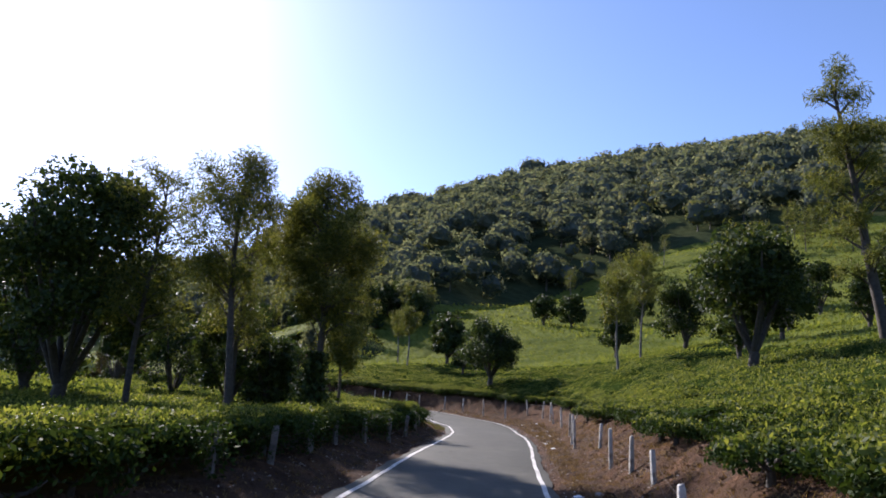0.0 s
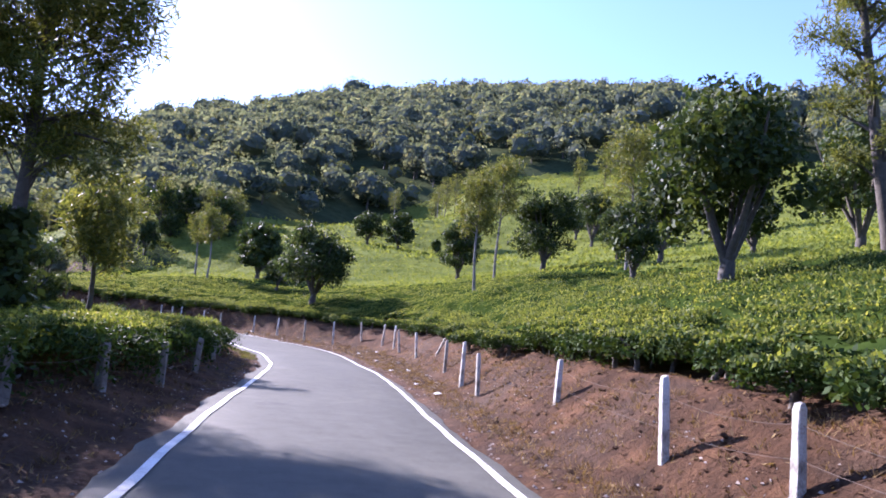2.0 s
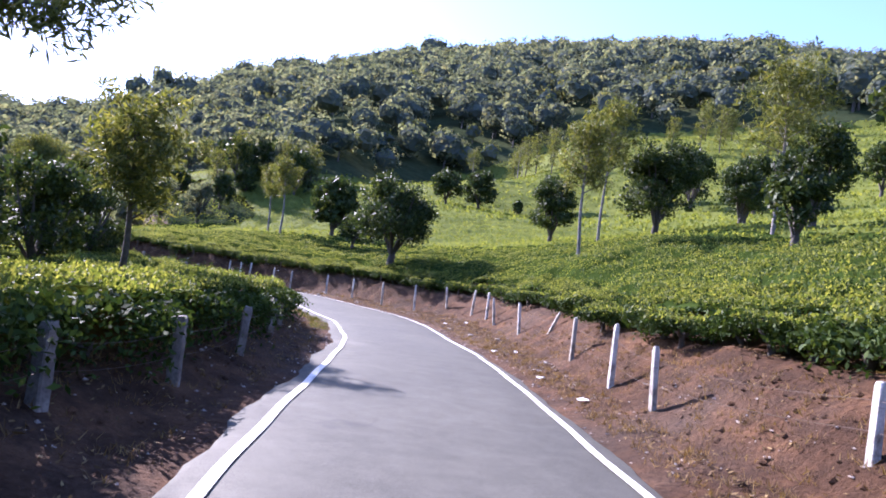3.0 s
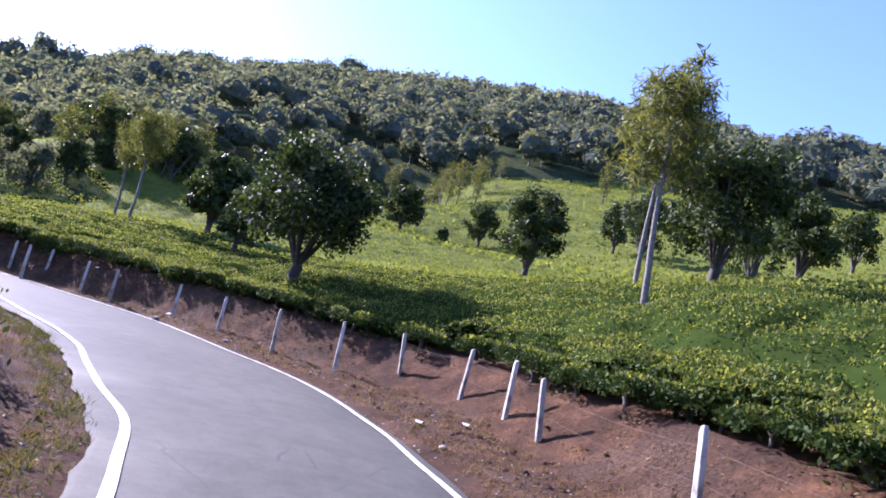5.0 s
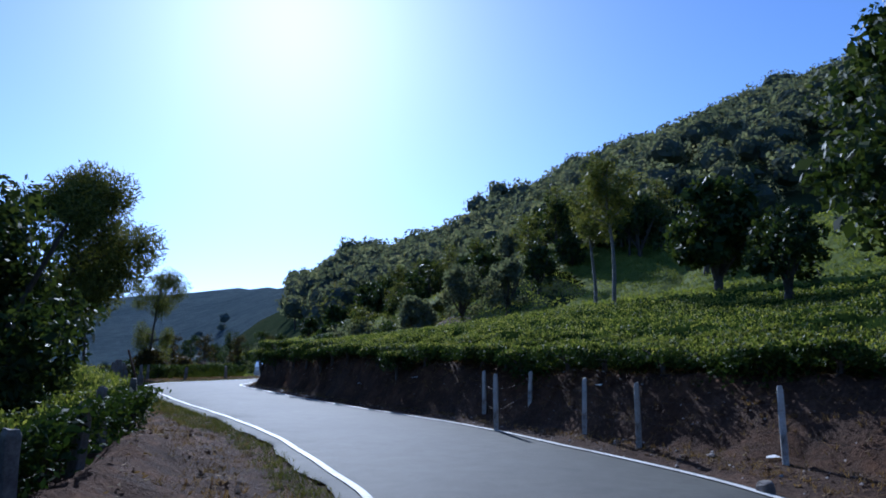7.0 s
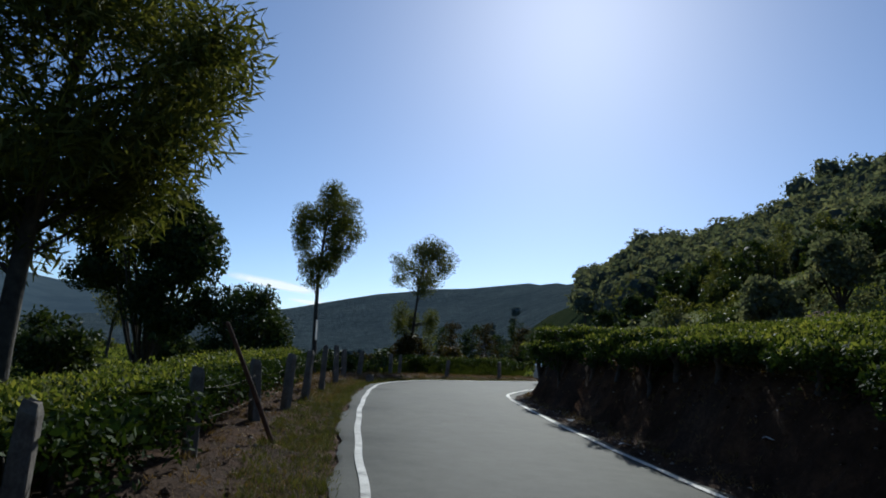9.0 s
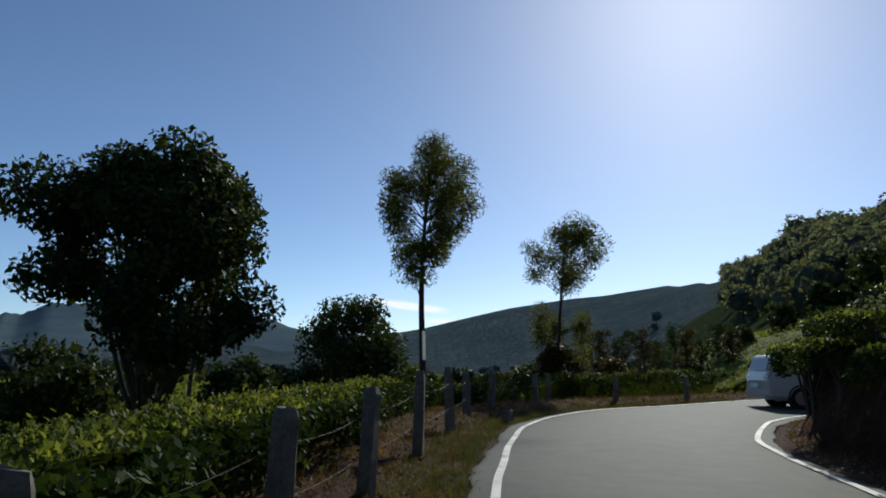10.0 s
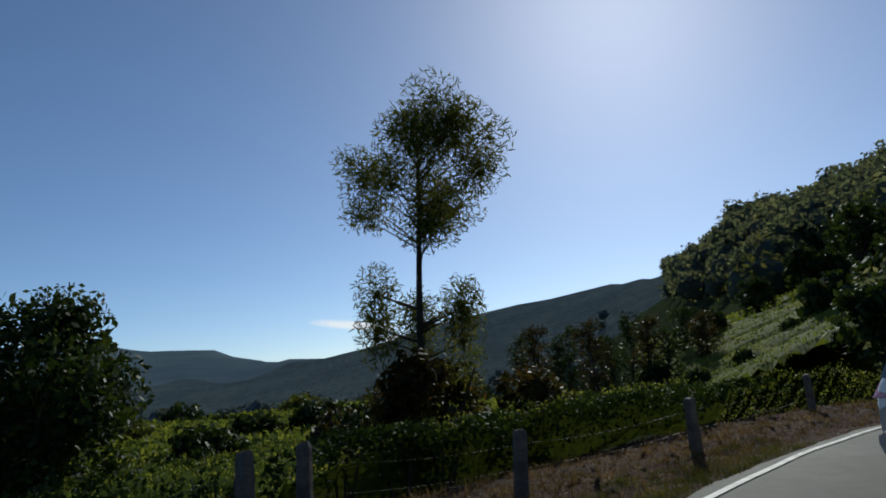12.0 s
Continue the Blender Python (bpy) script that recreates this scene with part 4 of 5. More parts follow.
for k, (x, y, z, h, w, m) in enumerate([(-40.3, 65.6, -1.2, 3.0, 3.2, None), (-42.4, 61.6, -1.3, 2.9, 2.4, OAK_LEAF), (-38.5, 59.6, -1.3, 3.0, 3.0, None), (-45.6, 66.8, -1.5, 3.1, 2.6, OAK_LEAF), (-44.0, 75.0, -1.4, 2.6, 3.0, None), (-43.0, 79.0, -1.2, 2.5, 2.8, RUST_LEAF),
                                        (-49.0, 72.0, -1.6, 2.8, 3.2, None), (-50.0, 79.0, -1.6, 3.0, 3.0, None), (-36.0, 56.0, -1.3, 2.6, 2.8, None), (-47.0, 60.0, -1.6, 3.2, 3.0, None)]):
    # the sunlit look of some comes from the yellow leaf colour
    round_tree("field_tree", x, y, z, h, w, "low sunlit yellow-green tree in the low tea" if m is OAK_LEAF else "low reddish-green bushy tree in the low tea" if m is RUST_LEAF else "low dark bushy tree in the low tea", 180 + k, 3600, m, clear=0.06, size=0.2, group="low trees below the bend")
for k, (a, r, h) in enumerate([(24, 44, 2.6), (28, 40, 2.4), (31.5, 37, 2.2), (34.5, 42, 2.8), (21, 56, 3.2), (26.5, 60, 3.4), (30, 54, 3.0), (18, 50, 3.0)]):
    x, y = -24.1 - r * math.sin(radians(a)), 68 + r * math.cos(radians(a))
    round_tree("terrace_tree", x, y, land_at(x, y), h, h, "small rounded dark tree on the tea terraces", 195 + k, 2200, clear=0.12, size=0.24, group="trees on the terraces")
for k in range(11):
    a, r = radians(30.5 + 1.5 * k + 0.6 * math.sin(k * 3.1)), 46 + 5 * math.sin(k * 1.9)
    x, y = -24 - r * math.sin(a), 68 + r * math.cos(a)
    z = land_at(x, y)
    top = 1.9 + r * math.tan(radians(3.6 + 0.9 * math.sin(k * 2.2) - 0.05 * k))
    silver_oak("columnar_tree", x, y, z, max(2.5, top - z), "dark columnar tree on the far side of the hollow", 120 + k, 0.14, 2.0, 1500, 0.0, DARK_LEAF if k % 3 else RUST_LEAF, 0.10, 1.0, size=0.42, group="columnar trees beyond the bend")
for k in range(18):
    a, r = radians(47 + 2.9 * k), 44 + 14 * math.sin(k * 2.7)
    x, y = -24 - r * math.sin(a), 66 + r * math.cos(a)
    z = land_at(x, y)
    h = min(4.5, max(1.6, 1.2 - z + 0.5 * math.sin(k * 1.7)))
    # every fourth tree is coloured yellow-green to look lit by the sun
    round_tree("hollow_tree", x, y, z, h, h * 1.15, "sunlit yellow-green tree in the hollow below the road" if k % 4 == 1 else "dark rounded tree in the hollow below the road", 150 + k, 1700, OAK_LEAF if k % 4 == 1 else None, clear=0.08, size=0.36, group="trees in the hollow")

for k, (a, r, h) in enumerate([(12.5, 60, 3.6), (15, 55, 4.2), (16.5, 66, 3.8), (18.5, 57, 4.4), (20.5, 63, 4.0), (22, 54, 3.6), (24, 60, 4.4), (26, 68, 4.8), (10, 64, 3.4)]):
    x, y = 0.5 - r * math.sin(radians(a)), 35.4 + r * math.cos(radians(a))
    round_tree("terrace_tree", x, y, land_at(x, y) + 0.3, h, h * 0.95, "dark leafy tree at the foot of the tea terraces", 640 + k, 2400, HAZED_FOREST_LEAF if k % 2 else None, clear=0.12, size=0.26, group="trees on the terraces")

# ---------------------------------------------------------------- woods on the mountain
def dome(sub):
    bm = bmesh.new()
    bmesh.ops.create_icosphere(bm, subdivisions=sub, radius=1.0)
    v = np.array([p.co[:] for p in bm.verts])
    f = np.array([[q.index for q in p.verts] for p in bm.faces])
    bm.free()
    return v, f


def woods(name, spots, blades, mat, label, seed, lo=6.0, hi=10.5, tall=0.0, sub=2, core=0.78, shade=None):
    """Billowing domed crowns with loose leaf sprays on their skins, on bare trunks."""
    r = np.random.default_rng(seed)
    n = len(spots)
    size = r.uniform(lo, hi, n) * (0.52 + 0.48 * smooth(90, 300, np.hypot(spots[:, 0], spots[:, 1] - 35)))
    ground = land(spots[:, 0], spots[:, 1], False)
    z = ground + size * tall * r.uniform(0, 1, n) ** 2
    mid = np.c_[spots, z + size * 0.56]
    half = np.c_[size * r.uniform(0.40, 0.54, n), size * r.uniform(0.40, 0.54, n), size * r.uniform(0.36, 0.50, n)]
    ph = r.uniform(0, 6.28, (n, 4))

    def skin(u, i):
        a = np.sin(4.6 * u[:, 0] + ph[i, 0]) * np.sin(4.9 * u[:, 1] + ph[i, 1]) + np.sin(5.3 * u[:, 2] + ph[i, 2] + 2.2 * u[:, 0])
        b = np.sin(11 * u[:, 0] + ph[i, 3]) * np.sin(12 * u[:, 1] + ph[i, 0]) * np.sin(10 * u[:, 2] + ph[i, 1])
        return 0.86 + 0.13 * a + 0.10 * b
    v, f = dome(sub)
    i = np.repeat(np.arange(n), len(v))
    u = np.tile(v, (n, 1))
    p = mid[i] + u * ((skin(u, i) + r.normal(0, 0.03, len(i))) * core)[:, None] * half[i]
    # cores default to the darker copy, painted shade behind the leaf sprays
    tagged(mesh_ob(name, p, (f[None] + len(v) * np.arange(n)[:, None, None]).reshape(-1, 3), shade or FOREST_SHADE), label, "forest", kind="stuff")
    i = np.repeat(np.arange(n), blades)
    u = r.normal(size=(len(i), 3))
    u[:, 2] += 0.35
    u /= np.linalg.norm(u, axis=1)[:, None]
    c = mid[i] + u * (skin(u, i) * r.uniform(0.86, 1.10, len(i)))[:, None] * half[i]
    tagged(mesh_ob("forest_leaves", leaf_quads(r, c, size[i] * r.uniform(0.07, 0.13, len(i)), 0.62, face=u * 0.9), quad_faces(len(c)), mat), "leaf sprays on the crowns of the forest", "forest", kind="stuff")
    trunks = []
    for i in range(0, n, 2):
        trunks.append([(spots[i, 0], spots[i, 1], ground[i] - 0.5, size[i] * 0.03), (spots[i, 0], spots[i, 1], z[i] + size[i] * 0.5, size[i] * 0.015)])
    tv, tf = tubes(trunks, 4)
    tagged(mesh_ob("forest_trunks", tv, tf, BARK), "grey trunks of the mountain forest", "forest", kind="stuff")


def mountain_spots(rng, n, az0, az1, near_edge, far_edge):
    out = []
    while len(out) < n:
        az = rng.uniform(az0, az1)
        rr, r0 = (np.interp(az, SKYLINE[:, 0], SKYLINE[:, k]) for k in (2, 3))
        f = rng.uniform(near_edge, far_edge)
        r = r0 + (rr - r0) * f
        if rng.uniform() < r / rr:
            out.append((-r * math.sin(radians(az)), 35 + r * math.cos(radians(az))))
    return np.array(out)


wr = np.random.default_rng(5)
woods("forest", mountain_spots(wr, 1300, -58, 33, 0.02, 1.0), 240, HAZED_FOREST_LEAF, "dense hazy forest covering the mountain", 51, 11.0, 18.0)
woods("forest", mountain_spots(wr, 340, -58, 33, 0.0, 0.9), 120, FERN_LEAF, "paler yellow-green trees in the mountain forest", 52, 9.0, 15.0)
woods("forest", mountain_spots(wr, 150, -58, 33, 0.95, 1.01), 220, HAZED_FOREST_LEAF, "tall trees along the mountain ridge", 53, 9.0, 16.0, 0.6)
hollow = np.array([(-24 - r * math.sin(radians(a)), 68 + r * math.cos(radians(a))) for r, a in zip(wr.uniform(75, 460, 640) , wr.uniform(38, 112, 640))])
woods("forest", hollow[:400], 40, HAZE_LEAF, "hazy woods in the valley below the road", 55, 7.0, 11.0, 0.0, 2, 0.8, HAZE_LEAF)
# sunlight on this part of the woods is only a lighter leaf colour
woods("forest", hollow[400:], 40, FERN_LEAF, "sunlit woods in the valley below the road", 56, 6.0, 9.0, 0.0, 2)

def build_cloud(n, l, bsdf):
    tc = n.new("ShaderNodeTexCoord")
    sep = n.new("ShaderNodeSeparateXYZ")
    l.new(tc.outputs["Object"], sep.inputs[0])
    wisps = noise_node(n, l, 3.0, 6, 0.6)

    def calc(kind, a, b):
        m = n.new("ShaderNodeMath")
        m.operation = kind
        for k, v in enumerate((a, b)):
            if isinstance(v, (int, float)):
                m.inputs[k].default_value = v
            else:
                l.new(v, m.inputs[k])
        return m.outputs[0]
    fx = calc("SUBTRACT", 1.0, calc("POWER", calc("ABSOLUTE", sep.outputs[0], 0), 2.0))
    fz = calc("SUBTRACT", 1.0, calc("POWER", calc("MULTIPLY", calc("ABSOLUTE", sep.outputs[2], 0), 3.2), 1.5))
    body = calc("MULTIPLY", calc("MAXIMUM", fx, 0.0), calc("MAXIMUM", fz, 0.0))
    veil = calc("MULTIPLY", calc("MINIMUM", calc("MAXIMUM", calc("MULTIPLY", calc("SUBTRACT", calc("MULTIPLY", body, calc("ADD", wisps, 0.35)), 0.2), 2.2), 0.0), 1.0), 0.75)
    glow = n.new("ShaderNodeEmission")
    glow.inputs[0].default_value = (1.0, 0.93, 0.86, 1)
    glow.inputs[1].default_value = 1.35
    clear = n.new("ShaderNodeBsdfTransparent")
    mix = n.new("ShaderNodeMixShader")
    l.new(veil, mix.inputs[0])
    l.new(clear.outputs[0], mix.inputs[1])
    l.new(glow.outputs[0], mix.inputs[2])
    l.new(mix.outputs[0], n["Material Output"].inputs["Surface"])


CLOUD = material("thin_cloud", build_cloud)
for az, el, half, tilt in ((58.8, 4.7, 215, 7), (55.5, 3.4, 120, 4)):
    ob = mesh_ob("cloud", [(-1, 0, -0.3), (1, 0, -0.3), (1, 0, 0.3), (-1, 0, 0.3)], [(0, 1, 2, 3)], CLOUD)
    a = radians(az)
    ob.matrix_world = pose(-18 - 2700 * math.sin(a), 61 + 2700 * math.cos(a), 1.8 + 2700 * math.tan(radians(el)), 0, tilt, az) @ Matrix.Diagonal((half, half, half * 0.36, 1))
    tagged(ob, "thin bright streak of cloud low over the hills", "cloud", kind="structure")

# ---------------------------------------------------------------- fence posts and wire
def post_mesh(bm, h, w, r, lean=0.0):
    """A square, slightly tapering post with chipped edges and a sloping top."""
    lv = [(-0.45, 1.12), (0.0, 1.08), (h * 0.35, 1.03), (h * 0.7, 0.98), (h * 0.93, 0.94), (h, 0.72)]
    rings = []
    for z, f in lv:
        ring = []
        for sx, sy in ((-1, -0.8), (-0.8, -1), (0.8, -1), (1, -0.8), (1, 0.8), (0.8, 1), (-0.8, 1), (-1, 0.8)):
            ring.append(bm.verts.new((sx * w / 2 * f + r.normal(0, w * 0.025), sy * w / 2 * f + r.normal(0, w * 0.025), z + (0.06 * w * sx + r.normal(0, 0.006) if z > h * 0.9 else 0))))
        rings.append(ring)
    for a, b in zip(rings, rings[1:]):
        for k in range(8):
            bm.faces.new((a[k], a[(k + 1) % 8], b[(k + 1) % 8], b[k]))
    bm.faces.new(rings[-1])
    bm.faces.new(list(reversed(rings[0])))


POST_MESHES = {}
for kind, mat in (("limewashed", WHITEWASH), ("weathered", OLD_CONCRETE)):
    for v in range(4):
        bm = bmesh.new()
        post_mesh(bm, 1.0, 0.135 if kind == "limewashed" else 0.17, np.random.default_rng(200 + v))
        me = bpy.data.meshes.new("fence_post")
        bmesh.ops.recalc_face_normals(bm, faces=bm.faces)
        bm.to_mesh(me)
        bm.free()
        me.materials.append(mat)
        POST_MESHES[kind, v] = me


def fence_post(x, y, top, kind, k, lean_x=0.0, lean_y=0.0, thick=1.0):
    z = land_at(x, y) - 0.04
    ob = new("fence_post", POST_MESHES[kind, k % 4])
    h = max(0.5, top - z)
    ob.matrix_world = pose(x, y, z, lean_y, lean_x, 8 * math.sin(k * 1.7) if kind == "limewashed" else 17 * k) @ Matrix.Diagonal((thick, thick, h, 1))
    words = "limewashed concrete fence post at the foot of the bank" if kind == "limewashed" else "weathered grey concrete fence post beside the hedge"
    if abs(lean_x) > 12:
        words = "thin limewashed fence post leaning over at the bank"
    tagged(ob, words, "fence post", "fence posts on the bank" if kind == "limewashed" else "fence posts along the hedge")
    return Vector((x, y, z)), h


# x, y, height of the top, lean to +x, lean along y
RIGHT_POSTS = [(2.45, 7.5, 0.72, -3, 0), (3.45, 11.8, 0.8, -4, 0), (3.63, 13.85, 0.92, 0, 0), (3.66, 15.6, 0.98, -2, 0), (4.26, 19.3, 0.98, 2, 0), (4.28, 23.0, 0.88, -3, 0), (4.57, 25.0, 1.08, 0, 0), (5.04, 28.0, 1.06, 0, 0), (5.9, 32.0, 1.15, 24, 0),
               (5.85, 34.5, 1.2, -5, 0), (6.05, 38.3, 1.25, -7, 0), (6.1, 39.7, 1.42, 0, 0), (5.9, 41.4, 1.46, 3, 0), (5.3, 43.8, 1.46, -6, 0), (3.98, 44.65, 1.38, -2, 0), (2.67, 46.5, 1.3, -2, 0), (1.34, 48.65, 1.29, 0, 0), (0.06, 50.1, 1.32, 0, 0),
               (-1.85, 51.6, 1.31, 0, 0), (-2.9, 52.9, 1.35, 2, 0), (-4.35, 54.9, 1.45, 2, 0), (-4.75, 53.6, 1.4, 0, 0), (-5.6, 55.6, 1.45, 0, 0), (-9.1, 62.9, 1.65, 0, 0)]
LEFT_POSTS = [(-3.5, 10.2, 0.75), (-3.2, 12.6, 0.72), (-3.0, 15.2, 0.7), (-2.8, 17.4, 0.66), (-2.35, 20.0, 0.64), (-1.8, 22.2, 0.62), (-1.42, 25.0, 0.64), (-1.2, 28.0, 0.68), (-1.15, 29.8, 0.74), (-1.25, 31.8, 0.8),
              (-5.9, 44.1, 1.1), (-7.0, 45.7, 1.2), (-8.4, 47.3, 1.3), (-10.2, 49.7, 1.35), (-12.5, 52.1, 1.37), (-15.3, 54.5, 1.45), (-17.55, 56.6, 1.5), (-19.1, 58.15, 1.58), (-20.75, 59.7, 1.65), (-22.8, 61.6, 1.77), (-25.0, 63.7, 1.81), (-27.7, 66.05, 1.68), (-29.1, 67.9, 1.65),
              (-30.55, 70.8, 1.58), (-30.75, 71.5, 1.58), (-30.2, 74.0, 1.45), (-30.5, 78.2, 1.5), (-31.4, 84.5, 1.55)]
runs = [[], [], [], []]
for k, (x, y, top, lx, ly) in enumerate(RIGHT_POSTS):
    p, h = fence_post(x, y, top, "limewashed", k, lx, ly, 0.5 if lx > 12 else 0.6)
    if lx < 12:
        runs[0].append((p, h))
for k, (x, y, top) in enumerate(LEFT_POSTS):
    p, h = fence_post(x, y, top, "weathered", k, 3 * math.sin(k * 2.1), 3 * math.sin(k * 1.3), 0.72 if k < 15 else 0.85)
    runs[1 if k < 10 else 2 if k < 15 else 3].append((p, h))
bm = bmesh.new()
post_mesh(bm, 0.28, 0.2, np.random.default_rng(9))
stub = part("concrete_stub", bm, OLD_CONCRETE, None)
stub.matrix_world = pose(-26.5, 66.3, land_at(-26.5, 66.3), 0, 0, 20)
tagged(stub, "broken grey concrete stub beside a fence post", "post stub")
bm = bmesh.new()
post_mesh(bm, 0.2, 0.15, np.random.default_rng(10))
stub = part("concrete_stub", bm, OLD_CONCRETE, None)
stub.matrix_world = pose(-0.3, 48.75, land_at(-0.3, 48.75), 0, 0, 35)
tagged(stub, "broken grey concrete stub beside a fence post", "post stub")
for run in runs:
    for level, sag in ((0.78, 0.07), (0.42, 0.05)):
        pts = []
        for (p, h), (q, g) in zip(run, run[1:]):
            for f in np.linspace(0, 1, 7)[:-1]:
                a = p.lerp(q, f)
                pts.append((a.x, a.y, a.z + (h + (g - h) * f) * level - sag * 4 * f * (1 - f), 0.0028))
        tagged(mesh_ob("fence_wire", *tubes([pts], 4), WIRE), "sagging rusty fence wire strung between the posts", "wire", "fence wires")

# ---------------------------------------------------------------- the car at the bend
def box_loft(sections):
    """Body from cross-sections (x, half width, floor, shoulder, roof, roof half width)."""
    bm = bmesh.new()
    rings = []
    for x, hw, z0, z1, z2, rw in sections:
        prof = [(hw * 0.92, z0), (hw, z0 + 0.12), (hw, (z0 + z1) / 2), (hw * 0.98, z1), (rw, z2 - 0.06), (rw * 0.86, z2)]
        ring = [bm.verts.new((x, y, z)) for y, z in prof] + [bm.verts.new((x, -y, z)) for y, z in reversed(prof)]
        rings.append(ring)
    n = len(rings[0])
    for a, b in zip(rings, rings[1:]):
        for k in range(n):
            bm.faces.new((a[k], a[(k + 1) % n], b[(k + 1) % n], b[k]))
    bm.faces.new(list(reversed(rings[0])))
    bm.faces.new(rings[-1])
    return bm


def slab(pts, normal, thick=0.02):
    """A thin plate from its outline."""
    bm = bmesh.new()
    nv = Vector(normal).normalized() * thick
    a = [bm.verts.new(p) for p in pts]
    b = [bm.verts.new(Vector(p) + nv) for p in pts]
    bm.faces.new(list(reversed(a)))
    bm.faces.new(b)
    for k in range(len(a)):
        bm.faces.new((a[k], a[(k + 1) % len(a)], b[(k + 1) % len(a)], b[k]))
    return bm


def ring_bm(center, r0, r1, w, n=20):
    """A wheel ring or disc round the y axis."""
    bm = bmesh.new()
    prof = [(r0, -w / 2), (r1 - 0.02, -w / 2), (r1, -w / 4), (r1, w / 4), (r1 - 0.02, w / 2), (r0, w / 2)]
    rows = []
    for k in range(n):
        a = 2 * math.pi * k / n
        rows.append([bm.verts.new((center[0] + math.cos(a) * r, center[1] + o, center[2] + math.sin(a) * r)) for r, o in prof])
    for k in range(n):
        a, b = rows[k], rows[(k + 1) % n]
        for j in range(len(prof)):
            bm.faces.new((a[j], b[j], b[(j + 1) % len(prof)], a[(j + 1) % len(prof)]))
    return bm


def people_carrier(x, y, z, turn):
    car = thing("car", x, y, z, "pearl-white people carrier turning on the bend of the road", "car", "", turn)
    L = 2.3
    body = part("body", box_loft([(-L, 0.80, 0.42, 0.78, 0.84, 0.74), (-L + 0.06, 0.88, 0.32, 0.95, 1.10, 0.78), (-L + 0.22, 0.90, 0.26, 1.0, 1.58, 0.66), (-1.2, 0.91, 0.24, 1.0, 1.66, 0.68), (0.2, 0.91, 0.24, 0.98, 1.66, 0.68), (0.65, 0.91, 0.24, 0.97, 1.58, 0.66),
                                  (1.42, 0.90, 0.24, 0.96, 1.02, 0.78), (2.05, 0.86, 0.28, 0.84, 0.90, 0.74), (L, 0.72, 0.34, 0.66, 0.72, 0.62)]), CAR_PAINT, car, smooth=False)
    for sgn in (1, -1):
        win = lambda x0, x1, x2, x3: slab([(x0, sgn * 0.90, 1.02), (x1, sgn * 0.90, 1.02), (x2, sgn * 0.715, 1.48), (x3, sgn * 0.715, 1.48)], (0, sgn, 0.3), 0.012)
        part("side_window", win(-2.0, -1.15, -1.15, -1.95), CAR_GLASS, car, "dark side glass")
        part("side_window", win(-1.08, -0.18, -0.18, -1.08), CAR_GLASS, car, "dark side glass")
        part("side_window", win(-0.10, 1.15, 0.55, -0.10), CAR_GLASS, car, "dark side glass")
        part("tail_lamp", slab([(-L + 0.02, sgn * 0.86, 0.9), (-L + 0.02, sgn * 0.55, 0.92), (-L + 0.12, sgn * 0.60, 1.08), (-L + 0.16, sgn * 0.885, 1.08)], (-1, sgn * 0.3, 0), 0.02), LAMP_RED, car, "red tail lamp")
        part("headlamp", slab([(L - 0.1, sgn * 0.80, 0.66), (L - 0.02, sgn * 0.5, 0.66), (L - 0.2, sgn * 0.5, 0.84), (L - 0.32, sgn * 0.84, 0.86)], (1, sgn * 0.4, 0.1), 0.02), LAMP_CLEAR, car, "clear headlamp")
        bm = bmesh.new()
        bmesh.ops.create_icosphere(bm, subdivisions=1, radius=0.11)
        bmesh.ops.transform(bm, matrix=Matrix.Translation((0.95, sgn * 1.0, 1.08)) @ Matrix.Diagonal((0.7, 1.0, 0.75, 1)), verts=bm.verts)
        part("wing_mirror", bm, CAR_PAINT, car)
        part("sill", slab([(-1.1, sgn * 0.905, 0.24), (1.15, sgn * 0.905, 0.24), (1.15, sgn * 0.905, 0.36), (-1.1, sgn * 0.905, 0.36)], (0, sgn, 0), 0.015), TRIM_BLACK, car, "dark lower sill")
        for wx in (-1.35, 1.4):
            tyre = part("tyre", ring_bm((wx, sgn * 0.82, 0.33), 0.20, 0.33, 0.2), RUBBER, car, "black tyre", True)
            part("rim", ring_bm((wx, sgn * 0.86, 0.33), 0.02, 0.21, 0.12), RIM, tyre, "grey alloy rim")
            part("wheel_arch", ring_bm((wx, sgn * 0.84, 0.34), 0.335, 0.40, 0.15), TRIM_BLACK, car, "dark wheel arch")
        part("roof_rail", tubes_bm([[(-1.7, sgn * 0.6, 1.67, 0.02), (-1.5, sgn * 0.6, 1.72, 0.02), (0.1, sgn * 0.6, 1.72, 0.02), (0.3, sgn * 0.6, 1.66, 0.02)]]), TRIM_BLACK, car)
    part("rear_window", slab([(-L + 0.055, 0.72, 1.12), (-L + 0.055, -0.72, 1.12), (-L + 0.2, -0.6, 1.5), (-L + 0.2, 0.6, 1.5)], (-1, 0, 0.3), 0.015), CAR_GLASS, car, "dark rear glass")
    part("windscreen", slab([(1.36, 0.74, 1.06), (1.36, -0.74, 1.06), (0.70, -0.62, 1.55), (0.70, 0.62, 1.55)], (0.6, 0, 0.8), 0.015), CAR_GLASS, car, "dark windscreen")
    part("rear_bumper", box_loft([(-L - 0.06, 0.80, 0.30, 0.50, 0.54, 0.78), (-L + 0.1, 0.9, 0.28, 0.52, 0.56, 0.86)]), CAR_PAINT, car)
    part("number_plate", slab([(-L - 0.065, 0.26, 0.62), (-L - 0.065, -0.26, 0.62), (-L - 0.03, -0.26, 0.74), (-L - 0.03, 0.26, 0.74)], (-1, 0, 0.2), 0.02), BOARD_WHITE, car, "plain white number plate")
    part("exhaust", ring_bm((-L, 0.5, 0.3), 0.02, 0.035, 0.1, 8), TRIM_BLACK, car)
    return car


